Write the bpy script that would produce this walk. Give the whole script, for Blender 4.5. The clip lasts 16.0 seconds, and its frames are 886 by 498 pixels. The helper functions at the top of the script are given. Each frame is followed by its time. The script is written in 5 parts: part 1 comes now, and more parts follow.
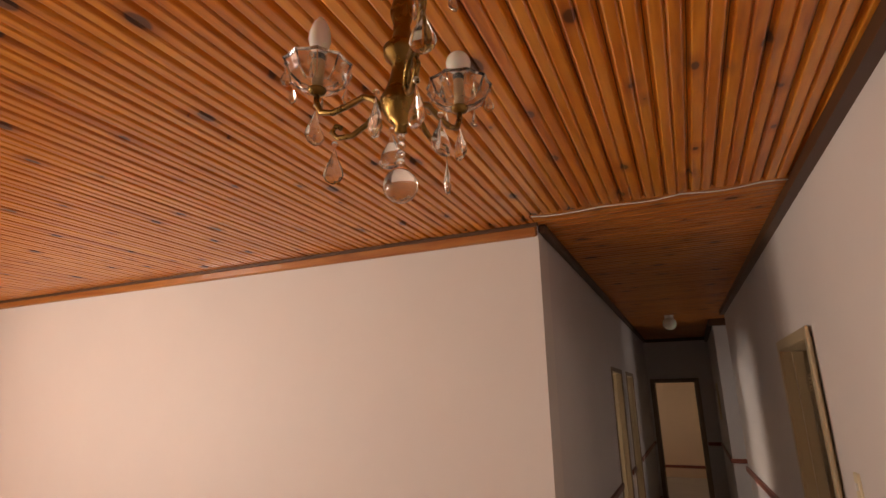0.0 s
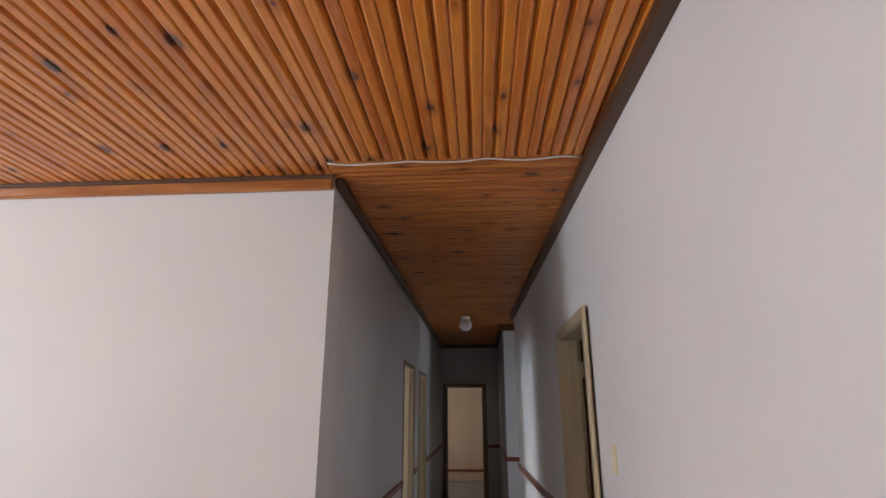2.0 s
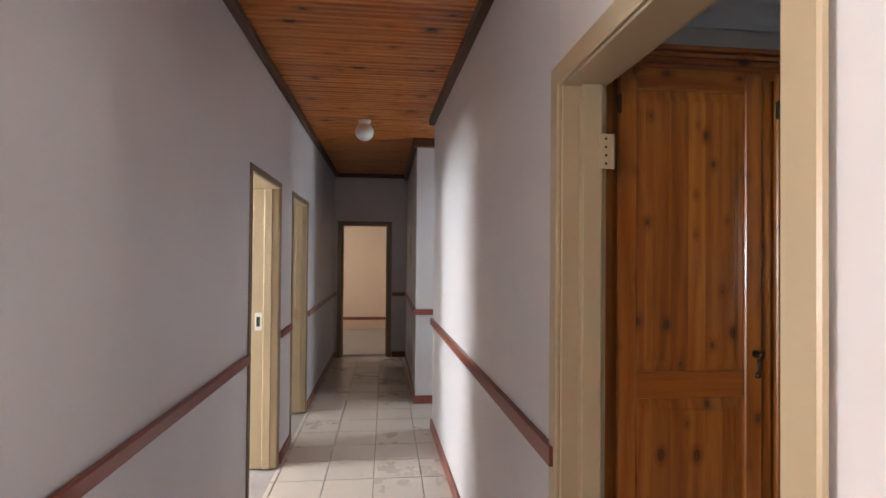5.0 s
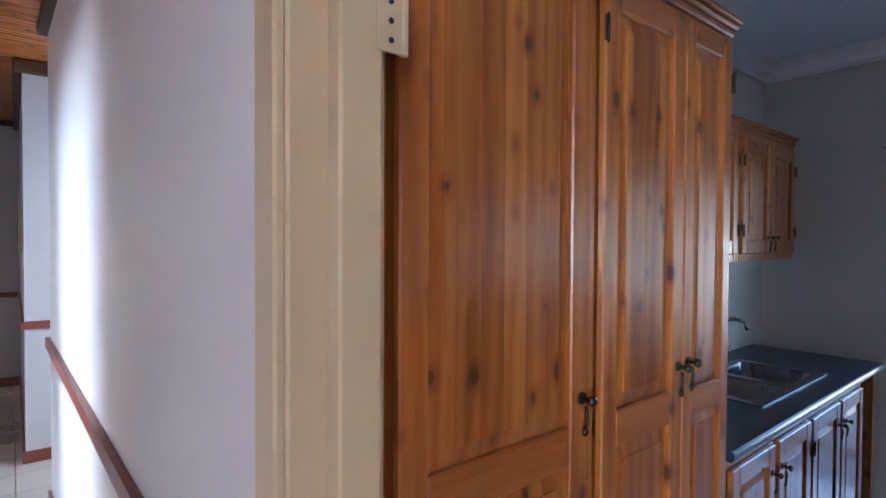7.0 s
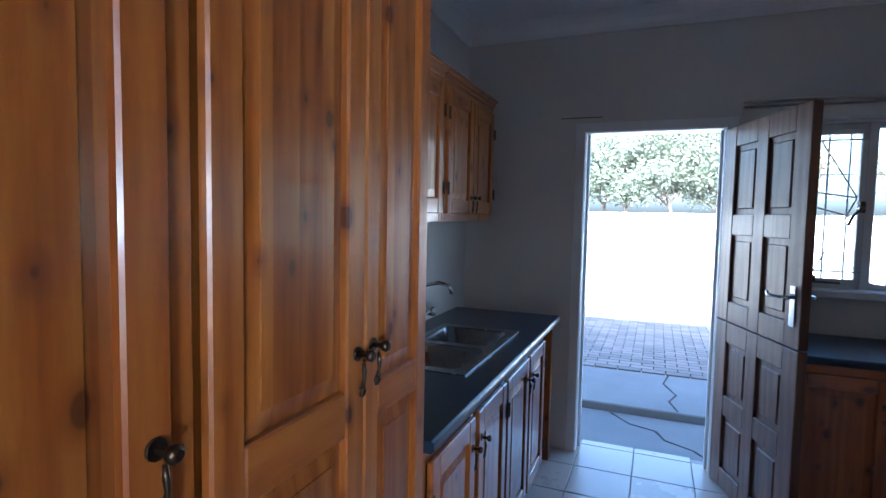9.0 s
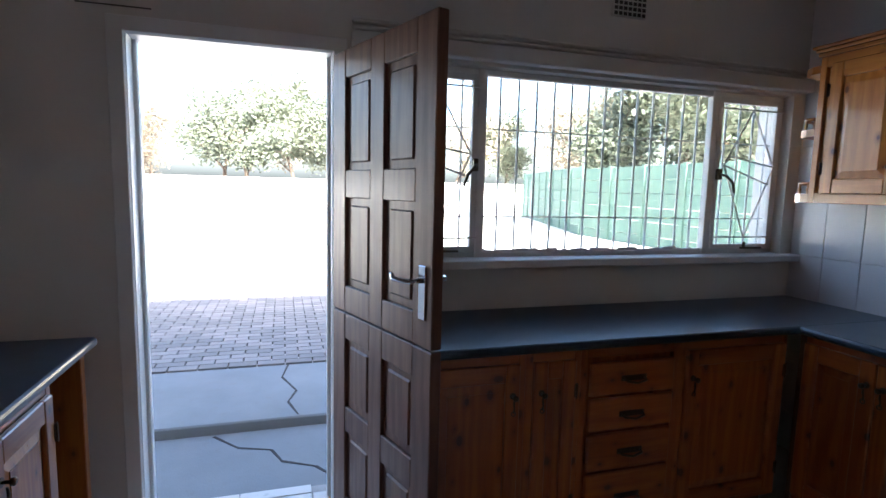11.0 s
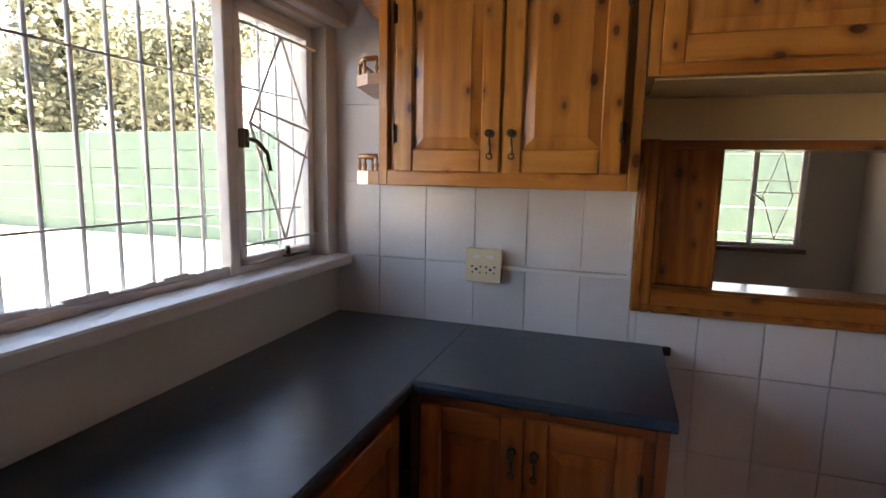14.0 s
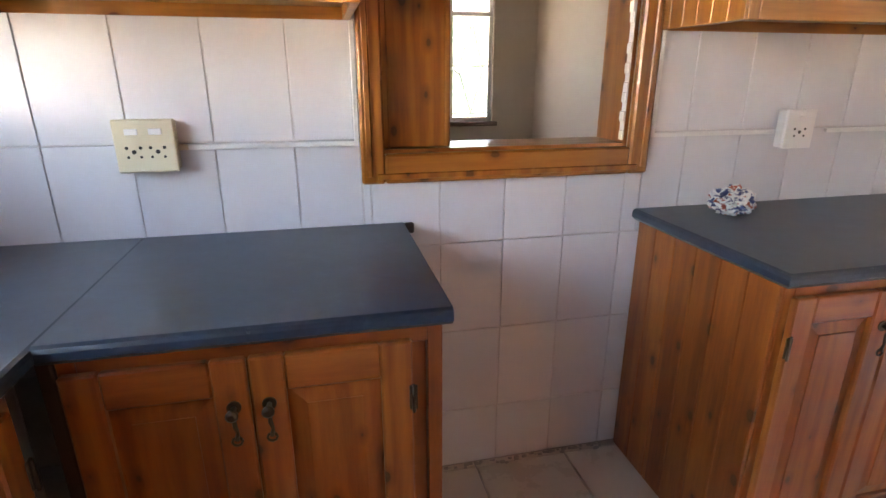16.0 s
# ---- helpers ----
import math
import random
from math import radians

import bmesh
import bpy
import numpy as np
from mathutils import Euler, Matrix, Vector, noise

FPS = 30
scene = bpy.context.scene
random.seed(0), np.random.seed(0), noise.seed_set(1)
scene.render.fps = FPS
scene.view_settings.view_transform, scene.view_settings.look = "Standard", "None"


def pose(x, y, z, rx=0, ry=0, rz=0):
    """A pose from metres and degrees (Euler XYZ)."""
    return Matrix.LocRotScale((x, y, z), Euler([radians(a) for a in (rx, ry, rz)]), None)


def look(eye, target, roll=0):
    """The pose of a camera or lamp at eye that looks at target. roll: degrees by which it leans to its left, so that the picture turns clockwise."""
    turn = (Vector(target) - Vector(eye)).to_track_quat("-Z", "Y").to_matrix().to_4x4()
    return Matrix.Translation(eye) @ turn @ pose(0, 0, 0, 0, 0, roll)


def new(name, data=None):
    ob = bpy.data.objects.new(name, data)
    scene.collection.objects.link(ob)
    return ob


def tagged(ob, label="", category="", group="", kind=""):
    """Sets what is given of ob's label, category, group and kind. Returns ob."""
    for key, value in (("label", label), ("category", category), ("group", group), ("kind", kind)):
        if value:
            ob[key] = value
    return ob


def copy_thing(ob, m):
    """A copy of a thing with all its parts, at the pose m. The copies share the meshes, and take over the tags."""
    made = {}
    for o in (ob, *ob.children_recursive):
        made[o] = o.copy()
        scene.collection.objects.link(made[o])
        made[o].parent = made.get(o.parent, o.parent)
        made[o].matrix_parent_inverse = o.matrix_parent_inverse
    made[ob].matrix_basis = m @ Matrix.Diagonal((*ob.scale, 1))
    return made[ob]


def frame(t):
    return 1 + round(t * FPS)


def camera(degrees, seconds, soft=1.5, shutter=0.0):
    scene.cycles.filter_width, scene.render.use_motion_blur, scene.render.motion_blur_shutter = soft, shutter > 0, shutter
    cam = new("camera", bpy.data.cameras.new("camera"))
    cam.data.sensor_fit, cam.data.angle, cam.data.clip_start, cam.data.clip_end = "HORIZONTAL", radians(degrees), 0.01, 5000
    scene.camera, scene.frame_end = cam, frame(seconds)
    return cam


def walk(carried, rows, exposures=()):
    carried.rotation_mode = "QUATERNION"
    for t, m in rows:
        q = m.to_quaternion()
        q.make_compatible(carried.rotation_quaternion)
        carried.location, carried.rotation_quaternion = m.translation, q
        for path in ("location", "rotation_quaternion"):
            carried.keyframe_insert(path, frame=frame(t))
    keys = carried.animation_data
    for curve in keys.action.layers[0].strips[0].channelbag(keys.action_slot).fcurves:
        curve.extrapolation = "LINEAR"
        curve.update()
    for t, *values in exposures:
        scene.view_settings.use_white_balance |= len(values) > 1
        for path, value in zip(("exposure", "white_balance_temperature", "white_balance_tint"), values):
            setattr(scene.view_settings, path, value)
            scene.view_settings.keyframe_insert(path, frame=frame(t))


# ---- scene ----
cam = camera(80.2, 16.0)
PATH = [
    (0, (0.545, 0.227, 1.802), (-0.246, 1.982, 2.344), -0.8),
    (0.5, (0.54, 0.255, 1.796), (-0.026, 2.076, 2.399), -0.9),
    (1, (0.539, 0.292, 1.777), (0.189, 2.164, 2.39), -0.7),
    (1.5, (0.534, 0.381, 1.71), (0.331, 2.275, 2.321), -0.4),
    (2, (0.571, 0.685, 1.618), (0.443, 2.595, 2.199), -0.1),
    (2.5, (0.571, 0.99, 1.589), (0.477, 2.949, 1.982), 0.2),
    (3, (0.499, 1.236, 1.567), (0.473, 3.218, 1.832), -0.0),
    (5.5, (0.709, 3.194, 1.554), (1.112, 5.153, 1.547), 0.5),
    (6, (0.846, 3.45, 1.575), (1.526, 5.331, 1.541), 0.2),
    (6.5, (0.893, 3.612, 1.58), (1.854, 5.365, 1.542), 0.2),
    (7, (0.872, 3.741, 1.58), (2.137, 5.29, 1.54), 0.3),
    (7.5, (0.946, 3.809, 1.57), (2.483, 5.087, 1.518), 0.6),
    (8, (1.104, 3.857, 1.548), (2.759, 4.977, 1.485), 0.7),
    (8.5, (1.257, 3.871, 1.51), (2.98, 4.883, 1.416), 0.8),
    (9, (1.392, 3.917, 1.504), (3.242, 4.666, 1.374), 1.1),
    (9.5, (1.574, 3.904, 1.49), (3.538, 4.241, 1.316), 1.1),
    (10, (1.85, 3.821, 1.502), (3.84, 3.832, 1.304), 1.1),
    (10.2, (1.934, 3.812, 1.5), (3.922, 3.732, 1.296), 1.1),
    (12.3, (3.27, 3.471, 1.428), (4.69, 2.091, 1.145), 1.4),
    (12.5, (3.309, 3.373, 1.432), (4.653, 1.922, 1.136), 1.2),
    (13, (3.431, 3.145, 1.483), (4.586, 1.542, 1.173), 1.1),
    (13.5, (3.56, 3.022, 1.494), (4.526, 1.297, 1.191), 1.1),
    (14, (3.655, 2.911, 1.487), (4.282, 1.033, 1.201), 1.1),
    (14.5, (3.651, 2.679, 1.458), (3.939, 0.721, 1.164), 0.6),
    (15, (3.659, 2.549, 1.397), (3.718, 0.574, 1.085), 0.4),
    (15.5, (3.68, 2.511, 1.364), (3.514, 0.561, 0.951), 0.3),
    (16, (3.703, 2.454, 1.312), (3.282, 0.603, 0.683), 0.0),
]
EXPOSURES = [
    (0.0, 1.0, 8600, 21), (0.6, 1.1, 6800, 11), (1.5, 1.4, 5600, 3), (2.5, 1.6, 5700, 4), (3.2, 1.65, 5800, 5),
    (5.4, 3.05, 6000, 8), (6.2, 3.4, 5400, 7), (7.0, 3.5, 4900, 6), (8.0, 3.15, 4700, 5), (9.0, 3.15, 4800, 5), (10.2, 3.1, 5200, 6),
    (12.4, 3.45, 6800, 15), (13.8, 3.5, 7300, 18), (14.6, 4.0, 8400, 22), (15.4, 4.7, 8000, 21), (16.0, 5.1, 7600, 18),
]
walk(cam, [(t, look(eye, target, roll)) for t, eye, target, roll in PATH], EXPOSURES)

# ---------------------------------------------------------------- light
SUN_EL, SUN_AZ = radians(36.5), radians(-93)      # the sun stands in the west
world = bpy.data.worlds.new("sky")
scene.world = world
world.use_nodes = True
wn = world.node_tree
sky = wn.nodes.new("ShaderNodeTexSky")
sky.sky_type = "NISHITA"
sky.sun_disc = False
sky.sun_elevation = SUN_EL
sky.sun_rotation = SUN_AZ
sky.dust_density = 5.0
wn.links.new(sky.outputs[0], wn.nodes["Background"].inputs[0])
wn.nodes["Background"].inputs[1].default_value = 0.15


def sun():
    data = bpy.data.lights.new("sun", "SUN")
    data.energy, data.angle, data.color = 5.0, radians(0.55), (1.0, 0.95, 0.88)
    ob = new("sun", data)
    d = Vector((math.sin(SUN_AZ) * math.cos(SUN_EL), math.cos(SUN_AZ) * math.cos(SUN_EL), math.sin(SUN_EL)))
    ob.matrix_world = look(d * 60, (0, 0, 0))


def window_light(name, eye, target, w, h, watts, colour=(0.97, 0.985, 1.0)):
    """Daylight in the opening of a window."""
    data = bpy.data.lights.new(name, "AREA")
    data.shape, data.size, data.size_y, data.energy, data.color = "RECTANGLE", w, h, watts, colour
    ob = new(name, data)
    ob.matrix_world = look(eye, target)


sun()
window_light("living_window_light", (-4.1, -1.88, 1.6), (-4.1, 3, 1.9), 2.2, 1.3, 12)
window_light("living_window_light", (-6.2, -0.5, 1.55), (0, -0.5, 3.4), 1.6, 1.3, 66)
window_light("bedroom_window_light", (-3.12, 6.6, 1.6), (0, 6.6, 1.4), 1.6, 1.2, 31.6)
window_light("bedroom_window_light", (-3.12, 8.9, 1.6), (0, 8.9, 1.4), 1.0, 1.2, 4.3)
window_light("end_room_window_light", (-1.85, 12.6, 1.6), (0.5, 12.6, 1.2), 1.6, 1.2, 2.2, (1.0, 0.88, 0.76))
window_light("passage_window_light", (2.55, 7.95, 1.5), (0, 7.95, 1.4), 0.6, 1.0, 2.3)

# ---------------------------------------------------------------- materials
MATS = {}


def material(name, rough=0.5, metal=0.0, coat=0.0):
    m = bpy.data.materials.new(name)
    m.use_nodes = True
    b = m.node_tree.nodes["Principled BSDF"]
    b.inputs["Roughness"].default_value, b.inputs["Metallic"].default_value = rough, metal
    b.inputs["Coat Weight"].default_value = coat
    b.inputs["Coat Roughness"].default_value = 0.12
    MATS[name] = m
    return m, m.node_tree.nodes, m.node_tree.links, b


def math_node(n, l, op, a, b=0.0):
    node = n.new("ShaderNodeMath")
    node.operation = op
    for i, v in enumerate((a, b)):
        if isinstance(v, (int, float)):
            node.inputs[i].default_value = v
        else:
            l.new(v, node.inputs[i])
    return node.outputs[0]


def noise_node(n, l, vec, scale, detail=4, rough=0.55):
    t = n.new("ShaderNodeTexNoise")
    t.inputs["Scale"].default_value, t.inputs["Detail"].default_value, t.inputs["Roughness"].default_value = scale, detail, rough
    if vec is not None:
        l.new(vec, t.inputs["Vector"])
    return t.outputs["Fac"]


def ramp(n, l, fac, stops):
    r = n.new("ShaderNodeValToRGB")
    e = r.color_ramp.elements
    while len(e) < len(stops):
        e.new(0.5)
    for el, (p, c) in zip(e, stops):
        el.position, el.color = p, (*c, 1) if len(c) == 3 else c
    l.new(fac, r.inputs[0])
    return r.outputs[0]


def mix(n, l, fac, a, b, kind="MIX"):
    m = n.new("ShaderNodeMix")
    m.data_type, m.blend_type = "RGBA", kind
    for i, v in ((0, fac), (6, a), (7, b)):
        if isinstance(v, (int, float)):
            m.inputs[i].default_value = v
        elif isinstance(v, tuple):
            m.inputs[i].default_value = (*v, 1)
        else:
            l.new(v, m.inputs[i])
    return m.outputs[2]


def bump(n, l, b, height, strength=0.2, dist=0.01):
    k = n.new("ShaderNodeBump")
    k.inputs["Strength"].default_value, k.inputs["Distance"].default_value = strength, dist
    l.new(height, k.inputs["Height"])
    l.new(k.outputs[0], b.inputs["Normal"])


def coords(n, l, scale=(1, 1, 1), shift=True):
    """Object coordinates, moved by a random step for each object."""
    tc = n.new("ShaderNodeTexCoord")
    mp = n.new("ShaderNodeMapping")
    mp.inputs["Scale"].default_value = scale
    v = tc.outputs["Object"]
    if shift:
        oi = n.new("ShaderNodeObjectInfo")
        sc = n.new("ShaderNodeVectorMath")
        sc.operation = "SCALE"
        cb = n.new("ShaderNodeCombineXYZ")
        for i in range(3):
            l.new(math_node(n, l, "MULTIPLY", oi.outputs["Random"], (37.0, 53.0, 71.0)[i]), cb.inputs[i])
        ad = n.new("ShaderNodeVectorMath")
        l.new(v, ad.inputs[0])
        l.new(cb.outputs[0], ad.inputs[1])
        v = ad.outputs[0]
    l.new(v, mp.inputs["Vector"])
    return mp.outputs[0]


def paint(name, colour, rough=0.6, vary=0.06, relief=0.12, scale=1.0, dirt=0.0):
    m, n, l, b = material(name, rough)
    v = coords(n, l, shift=False)
    big = noise_node(n, l, v, 0.9 * scale, 5, 0.6)
    fine = noise_node(n, l, v, 60 * scale, 3)
    dark = tuple(c * (1 - vary * 2.2) for c in colour)
    col = ramp(n, l, big, [(0.25, dark), (0.7, colour)])
    if dirt:
        spots = ramp(n, l, noise_node(n, l, v, 7 * scale, 8, 0.7), [(0.56, (0, 0, 0)), (0.72, (1, 1, 1))])
        col = mix(n, l, math_node(n, l, "MULTIPLY", spots, dirt), col, (0.16, 0.11, 0.07))
    l.new(col, b.inputs["Base Color"])
    bump(n, l, b, fine, relief, 0.004)
    l.new(math_node(n, l, "ADD", math_node(n, l, "MULTIPLY", big, 0.15), rough - 0.07), b.inputs["Roughness"])
    return m


def pine(name, axis, light, mid, dark, rough=0.30, coat=0.55, board=0.0, across="x", knots=8.5, face="xz"):
    """Varnished pine with its grain along axis; board: width of boards that differ in tone."""
    m, n, l, b = material(name, rough, 0, coat)
    stretch = {"x": (0.09, 1, 1), "y": (1, 0.09, 1), "z": (1, 1, 0.09)}[axis]
    v = coords(n, l, stretch)
    if board:
        tc = n.new("ShaderNodeTexCoord")
        sp = n.new("ShaderNodeSeparateXYZ")
        l.new(tc.outputs["Object"], sp.inputs[0])
        cell = math_node(n, l, "FLOOR", math_node(n, l, "DIVIDE", sp.outputs["xyz".index(across)], board))
        wnn = n.new("ShaderNodeTexWhiteNoise")
        wnn.noise_dimensions = "1D"
        l.new(cell, wnn.inputs["W"])
        tone = wnn.outputs["Value"]
        cb = n.new("ShaderNodeCombineXYZ")
        for i in range(3):
            l.new(math_node(n, l, "MULTIPLY", tone, 23.0 + i * 9), cb.inputs[i])
        ad = n.new("ShaderNodeVectorMath")
        l.new(v, ad.inputs[0])
        l.new(cb.outputs[0], ad.inputs[1])
        v = ad.outputs[0]
    else:
        oi = n.new("ShaderNodeObjectInfo")
        tone = oi.outputs["Random"]
    warp = noise_node(n, l, v, 3.0, 3)
    wave = n.new("ShaderNodeTexWave")
    wave.bands_direction = {"x": "Y", "y": "X", "z": "X"}[axis]
    wave.inputs["Scale"].default_value = 5
    wave.inputs["Distortion"].default_value = 16
    wave.inputs["Detail"].default_value = 4
    wave.inputs["Detail Scale"].default_value = 1.1
    l.new(v, wave.inputs["Vector"])
    fine = noise_node(n, l, v, 85, 4, 0.6)
    g = math_node(n, l, "ADD", math_node(n, l, "MULTIPLY", wave.outputs["Fac"], 0.2), math_node(n, l, "MULTIPLY", fine, 0.4))
    g = math_node(n, l, "ADD", g, math_node(n, l, "MULTIPLY", warp, 0.45))
    col = ramp(n, l, g, [(0.33, light), (0.6, mid), (0.85, dark)])
    col = mix(n, l, math_node(n, l, "MULTIPLY", tone, 0.28), col, mid, "MULTIPLY") if board else mix(n, l, math_node(n, l, "MULTIPLY", tone, 0.25), col, mid)
    if knots:
        tc2 = n.new("ShaderNodeTexCoord")
        sp2 = n.new("ShaderNodeSeparateXYZ")
        l.new(tc2.outputs["Object"], sp2.inputs[0])
        oi2 = n.new("ShaderNodeObjectInfo")
        cb2 = n.new("ShaderNodeCombineXYZ")
        for i, ax in enumerate(face):
            s2 = math_node(n, l, "MULTIPLY", sp2.outputs["xyz".index(ax)], 0.62 if ax == axis else 1.0)
            l.new(math_node(n, l, "ADD", s2, math_node(n, l, "MULTIPLY", oi2.outputs["Random"], (11.0, 17.0)[i])), cb2.inputs[i])
        vo = n.new("ShaderNodeTexVoronoi")
        vo.voronoi_dimensions = "2D"
        vo.inputs["Scale"].default_value = knots
        vo.inputs["Randomness"].default_value = 1.0
        l.new(cb2.outputs[0], vo.inputs["Vector"])
        pick = n.new("ShaderNodeSeparateColor")
        l.new(vo.outputs["Color"], pick.inputs[0])
        d = math_node(n, l, "ADD", vo.outputs["Distance"], math_node(n, l, "MULTIPLY", noise_node(n, l, v, 30, 2), 0.06))
        d = math_node(n, l, "ADD", d, math_node(n, l, "MULTIPLY", pick.outputs[0], 0.10))
        halo = ramp(n, l, d, [(0.11, (1, 1, 1)), (0.27, (0, 0, 0))])
        core = ramp(n, l, d, [(0.115, (1, 1, 1)), (0.14, (0, 0, 0))])
        col = mix(n, l, math_node(n, l, "MULTIPLY", halo, 0.75), col, dark)
        col = mix(n, l, math_node(n, l, "MULTIPLY", core, 0.9), col, (0.075, 0.020, 0.005))
    l.new(col, b.inputs["Base Color"])
    bump(n, l, b, g, 0.12, 0.002)
    l.new(math_node(n, l, "ADD", math_node(n, l, "MULTIPLY", fine, 0.2), rough - 0.08), b.inputs["Roughness"])
    return m


WALL = paint("wall_paint", (0.72, 0.69, 0.68), 0.55, 0.03, 0.1)
HALLW = paint("hall_paint", (0.66, 0.64, 0.65), 0.5, 0.04, 0.1, dirt=0.03)
PINKW = paint("bedroom_paint", (0.75, 0.57, 0.42), 0.6, 0.03, 0.1)
KITW = paint("kitchen_paint", (0.64, 0.62, 0.575), 0.5, 0.04, 0.12, dirt=0.04)
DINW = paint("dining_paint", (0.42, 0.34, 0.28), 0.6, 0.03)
CEILW = paint("ceiling_paint", (0.75, 0.76, 0.77), 0.6, 0.03, 0.05)
PLASTER = paint("outside_plaster", (0.6, 0.52, 0.45), 0.8, 0.08, 0.3, dirt=0.1)
CREAM = paint("cream_enamel", (0.50, 0.40, 0.25), 0.3, 0.04, 0.03, dirt=0.04)
CREAMWALL = paint("cream_panel", (0.66, 0.50, 0.24), 0.45, 0.05, 0.05, dirt=0.1)
RED = paint("red_brown_trim", (0.26, 0.075, 0.05), 0.35, 0.12, 0.05, 3)
WHITEP = paint("white_gloss_paint", (0.75, 0.75, 0.74), 0.35, 0.05, 0.05, dirt=0.08)
STEELP = paint("window_frame_paint", (0.78, 0.77, 0.75), 0.35, 0.05, 0.1, 2, dirt=0.1)
IVORY = paint("ivory_plastic", (0.72, 0.64, 0.45), 0.35, 0.04, 0.02, dirt=0.03)
WHITEPL = paint("white_plastic", (0.78, 0.78, 0.76), 0.3, 0.03, 0.02)
BLACK = paint("black_iron", (0.022, 0.02, 0.018), 0.45, 0.1, 0.2, 4)
GREEN = paint("green_fence_paint", (0.085, 0.150, 0.118), 0.75, 0.12, 0.3, 1, dirt=0.12)
CARPET = paint("carpet", (0.46, 0.41, 0.36), 0.95, 0.08, 0.5)
BROWNT = paint("brown_frame_edge", (0.24, 0.17, 0.11), 0.4, 0.1, 0.1, 3)
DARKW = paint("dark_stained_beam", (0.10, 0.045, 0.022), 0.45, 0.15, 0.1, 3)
SOIL = paint("pale_sand_ground", (0.56, 0.52, 0.44), 0.95, 0.1, 0.6, 0.6, dirt=0.1)
CONCRETE = paint("concrete", (0.20, 0.205, 0.21), 0.85, 0.12, 0.5, 2, dirt=0.2)
ROOFM = paint("roof_sheet", (0.25, 0.11, 0.08), 0.6, 0.1, 0.2)
BARK = paint("bark", (0.12, 0.085, 0.06), 0.9, 0.2, 0.8, 4)
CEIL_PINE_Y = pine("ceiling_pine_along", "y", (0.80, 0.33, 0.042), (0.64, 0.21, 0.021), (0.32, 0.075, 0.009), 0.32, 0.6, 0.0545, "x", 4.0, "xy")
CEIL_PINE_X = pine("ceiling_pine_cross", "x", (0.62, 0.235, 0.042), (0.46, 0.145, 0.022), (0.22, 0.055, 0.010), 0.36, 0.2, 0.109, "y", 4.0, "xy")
BEAD = pine("orange_pine_trim", "x", (0.50, 0.20, 0.05), (0.36, 0.12, 0.03), (0.18, 0.05, 0.012), knots=0)
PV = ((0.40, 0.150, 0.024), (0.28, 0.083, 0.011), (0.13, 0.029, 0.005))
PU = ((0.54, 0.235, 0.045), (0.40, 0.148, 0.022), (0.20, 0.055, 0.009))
# base units: pine darkened and reddened, putting the shade below the counters into its colour
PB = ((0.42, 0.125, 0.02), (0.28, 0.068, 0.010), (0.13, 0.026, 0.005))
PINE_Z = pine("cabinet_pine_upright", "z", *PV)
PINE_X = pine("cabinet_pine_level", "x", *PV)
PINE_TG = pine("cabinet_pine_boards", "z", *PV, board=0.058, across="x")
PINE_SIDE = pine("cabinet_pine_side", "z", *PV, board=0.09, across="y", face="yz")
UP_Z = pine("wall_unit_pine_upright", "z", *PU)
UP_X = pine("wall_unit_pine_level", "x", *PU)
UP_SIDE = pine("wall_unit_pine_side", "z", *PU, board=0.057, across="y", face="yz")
BASE_Z = pine("shaded_base_pine_upright", "z", *PB)
BASE_X = pine("shaded_base_pine_level", "x", *PB)
BASE_SIDE = pine("shaded_base_pine_side", "z", *PB, board=0.09, across="y", face="yz")
DOORW = pine("dark_door_wood", "z", (0.20, 0.10, 0.06), (0.13, 0.055, 0.032), (0.06, 0.025, 0.015), 0.42, 0.15, knots=0)


def metal_mat(name, colour, rough):
    m, n, l, b = material(name, rough, 1.0)
    f = noise_node(n, l, coords(n, l), 40, 3)
    l.new(ramp(n, l, f, [(0.3, tuple(c * 0.9 for c in colour)), (0.7, colour)]), b.inputs["Base Color"])
    l.new(math_node(n, l, "ADD", math_node(n, l, "MULTIPLY", f, 0.1), rough - 0.05), b.inputs["Roughness"])
    return m


BRASS = metal_mat("aged_brass", (0.24, 0.145, 0.045), 0.28)
STEEL = metal_mat("brushed_steel", (0.36, 0.37, 0.39), 0.26)
CHROME = metal_mat("chrome", (0.72, 0.73, 0.75), 0.14)
BRONZE = metal_mat("dark_bronze", (0.10, 0.075, 0.05), 0.4)


def glass_mat(name, tint=(1, 1, 1), rough=0.0, ior=1.45):
    m, n, l, b = material(name, rough)
    b.inputs["Base Color"].default_value = (*tint, 1)
    b.inputs["Transmission Weight"].default_value, b.inputs["IOR"].default_value = 1.0, ior
    return m


GLASS = glass_mat("window_glass", (0.97, 0.99, 0.98), 0.0, 1.1)
CRYSTAL = glass_mat("crystal", (0.96, 0.95, 0.9), 0.08, 1.5)
OPAL, _n, _l, _b = material("opal_glass", 0.15)
_b.inputs["Base Color"].default_value = (0.82, 0.81, 0.78, 1)
_b.inputs["Subsurface Weight"].default_value = 0.2
DARKGLASS, _n, _l, _b = material("dark_gap", 0.8)
_b.inputs["Base Color"].default_value = (0.02, 0.012, 0.008, 1)


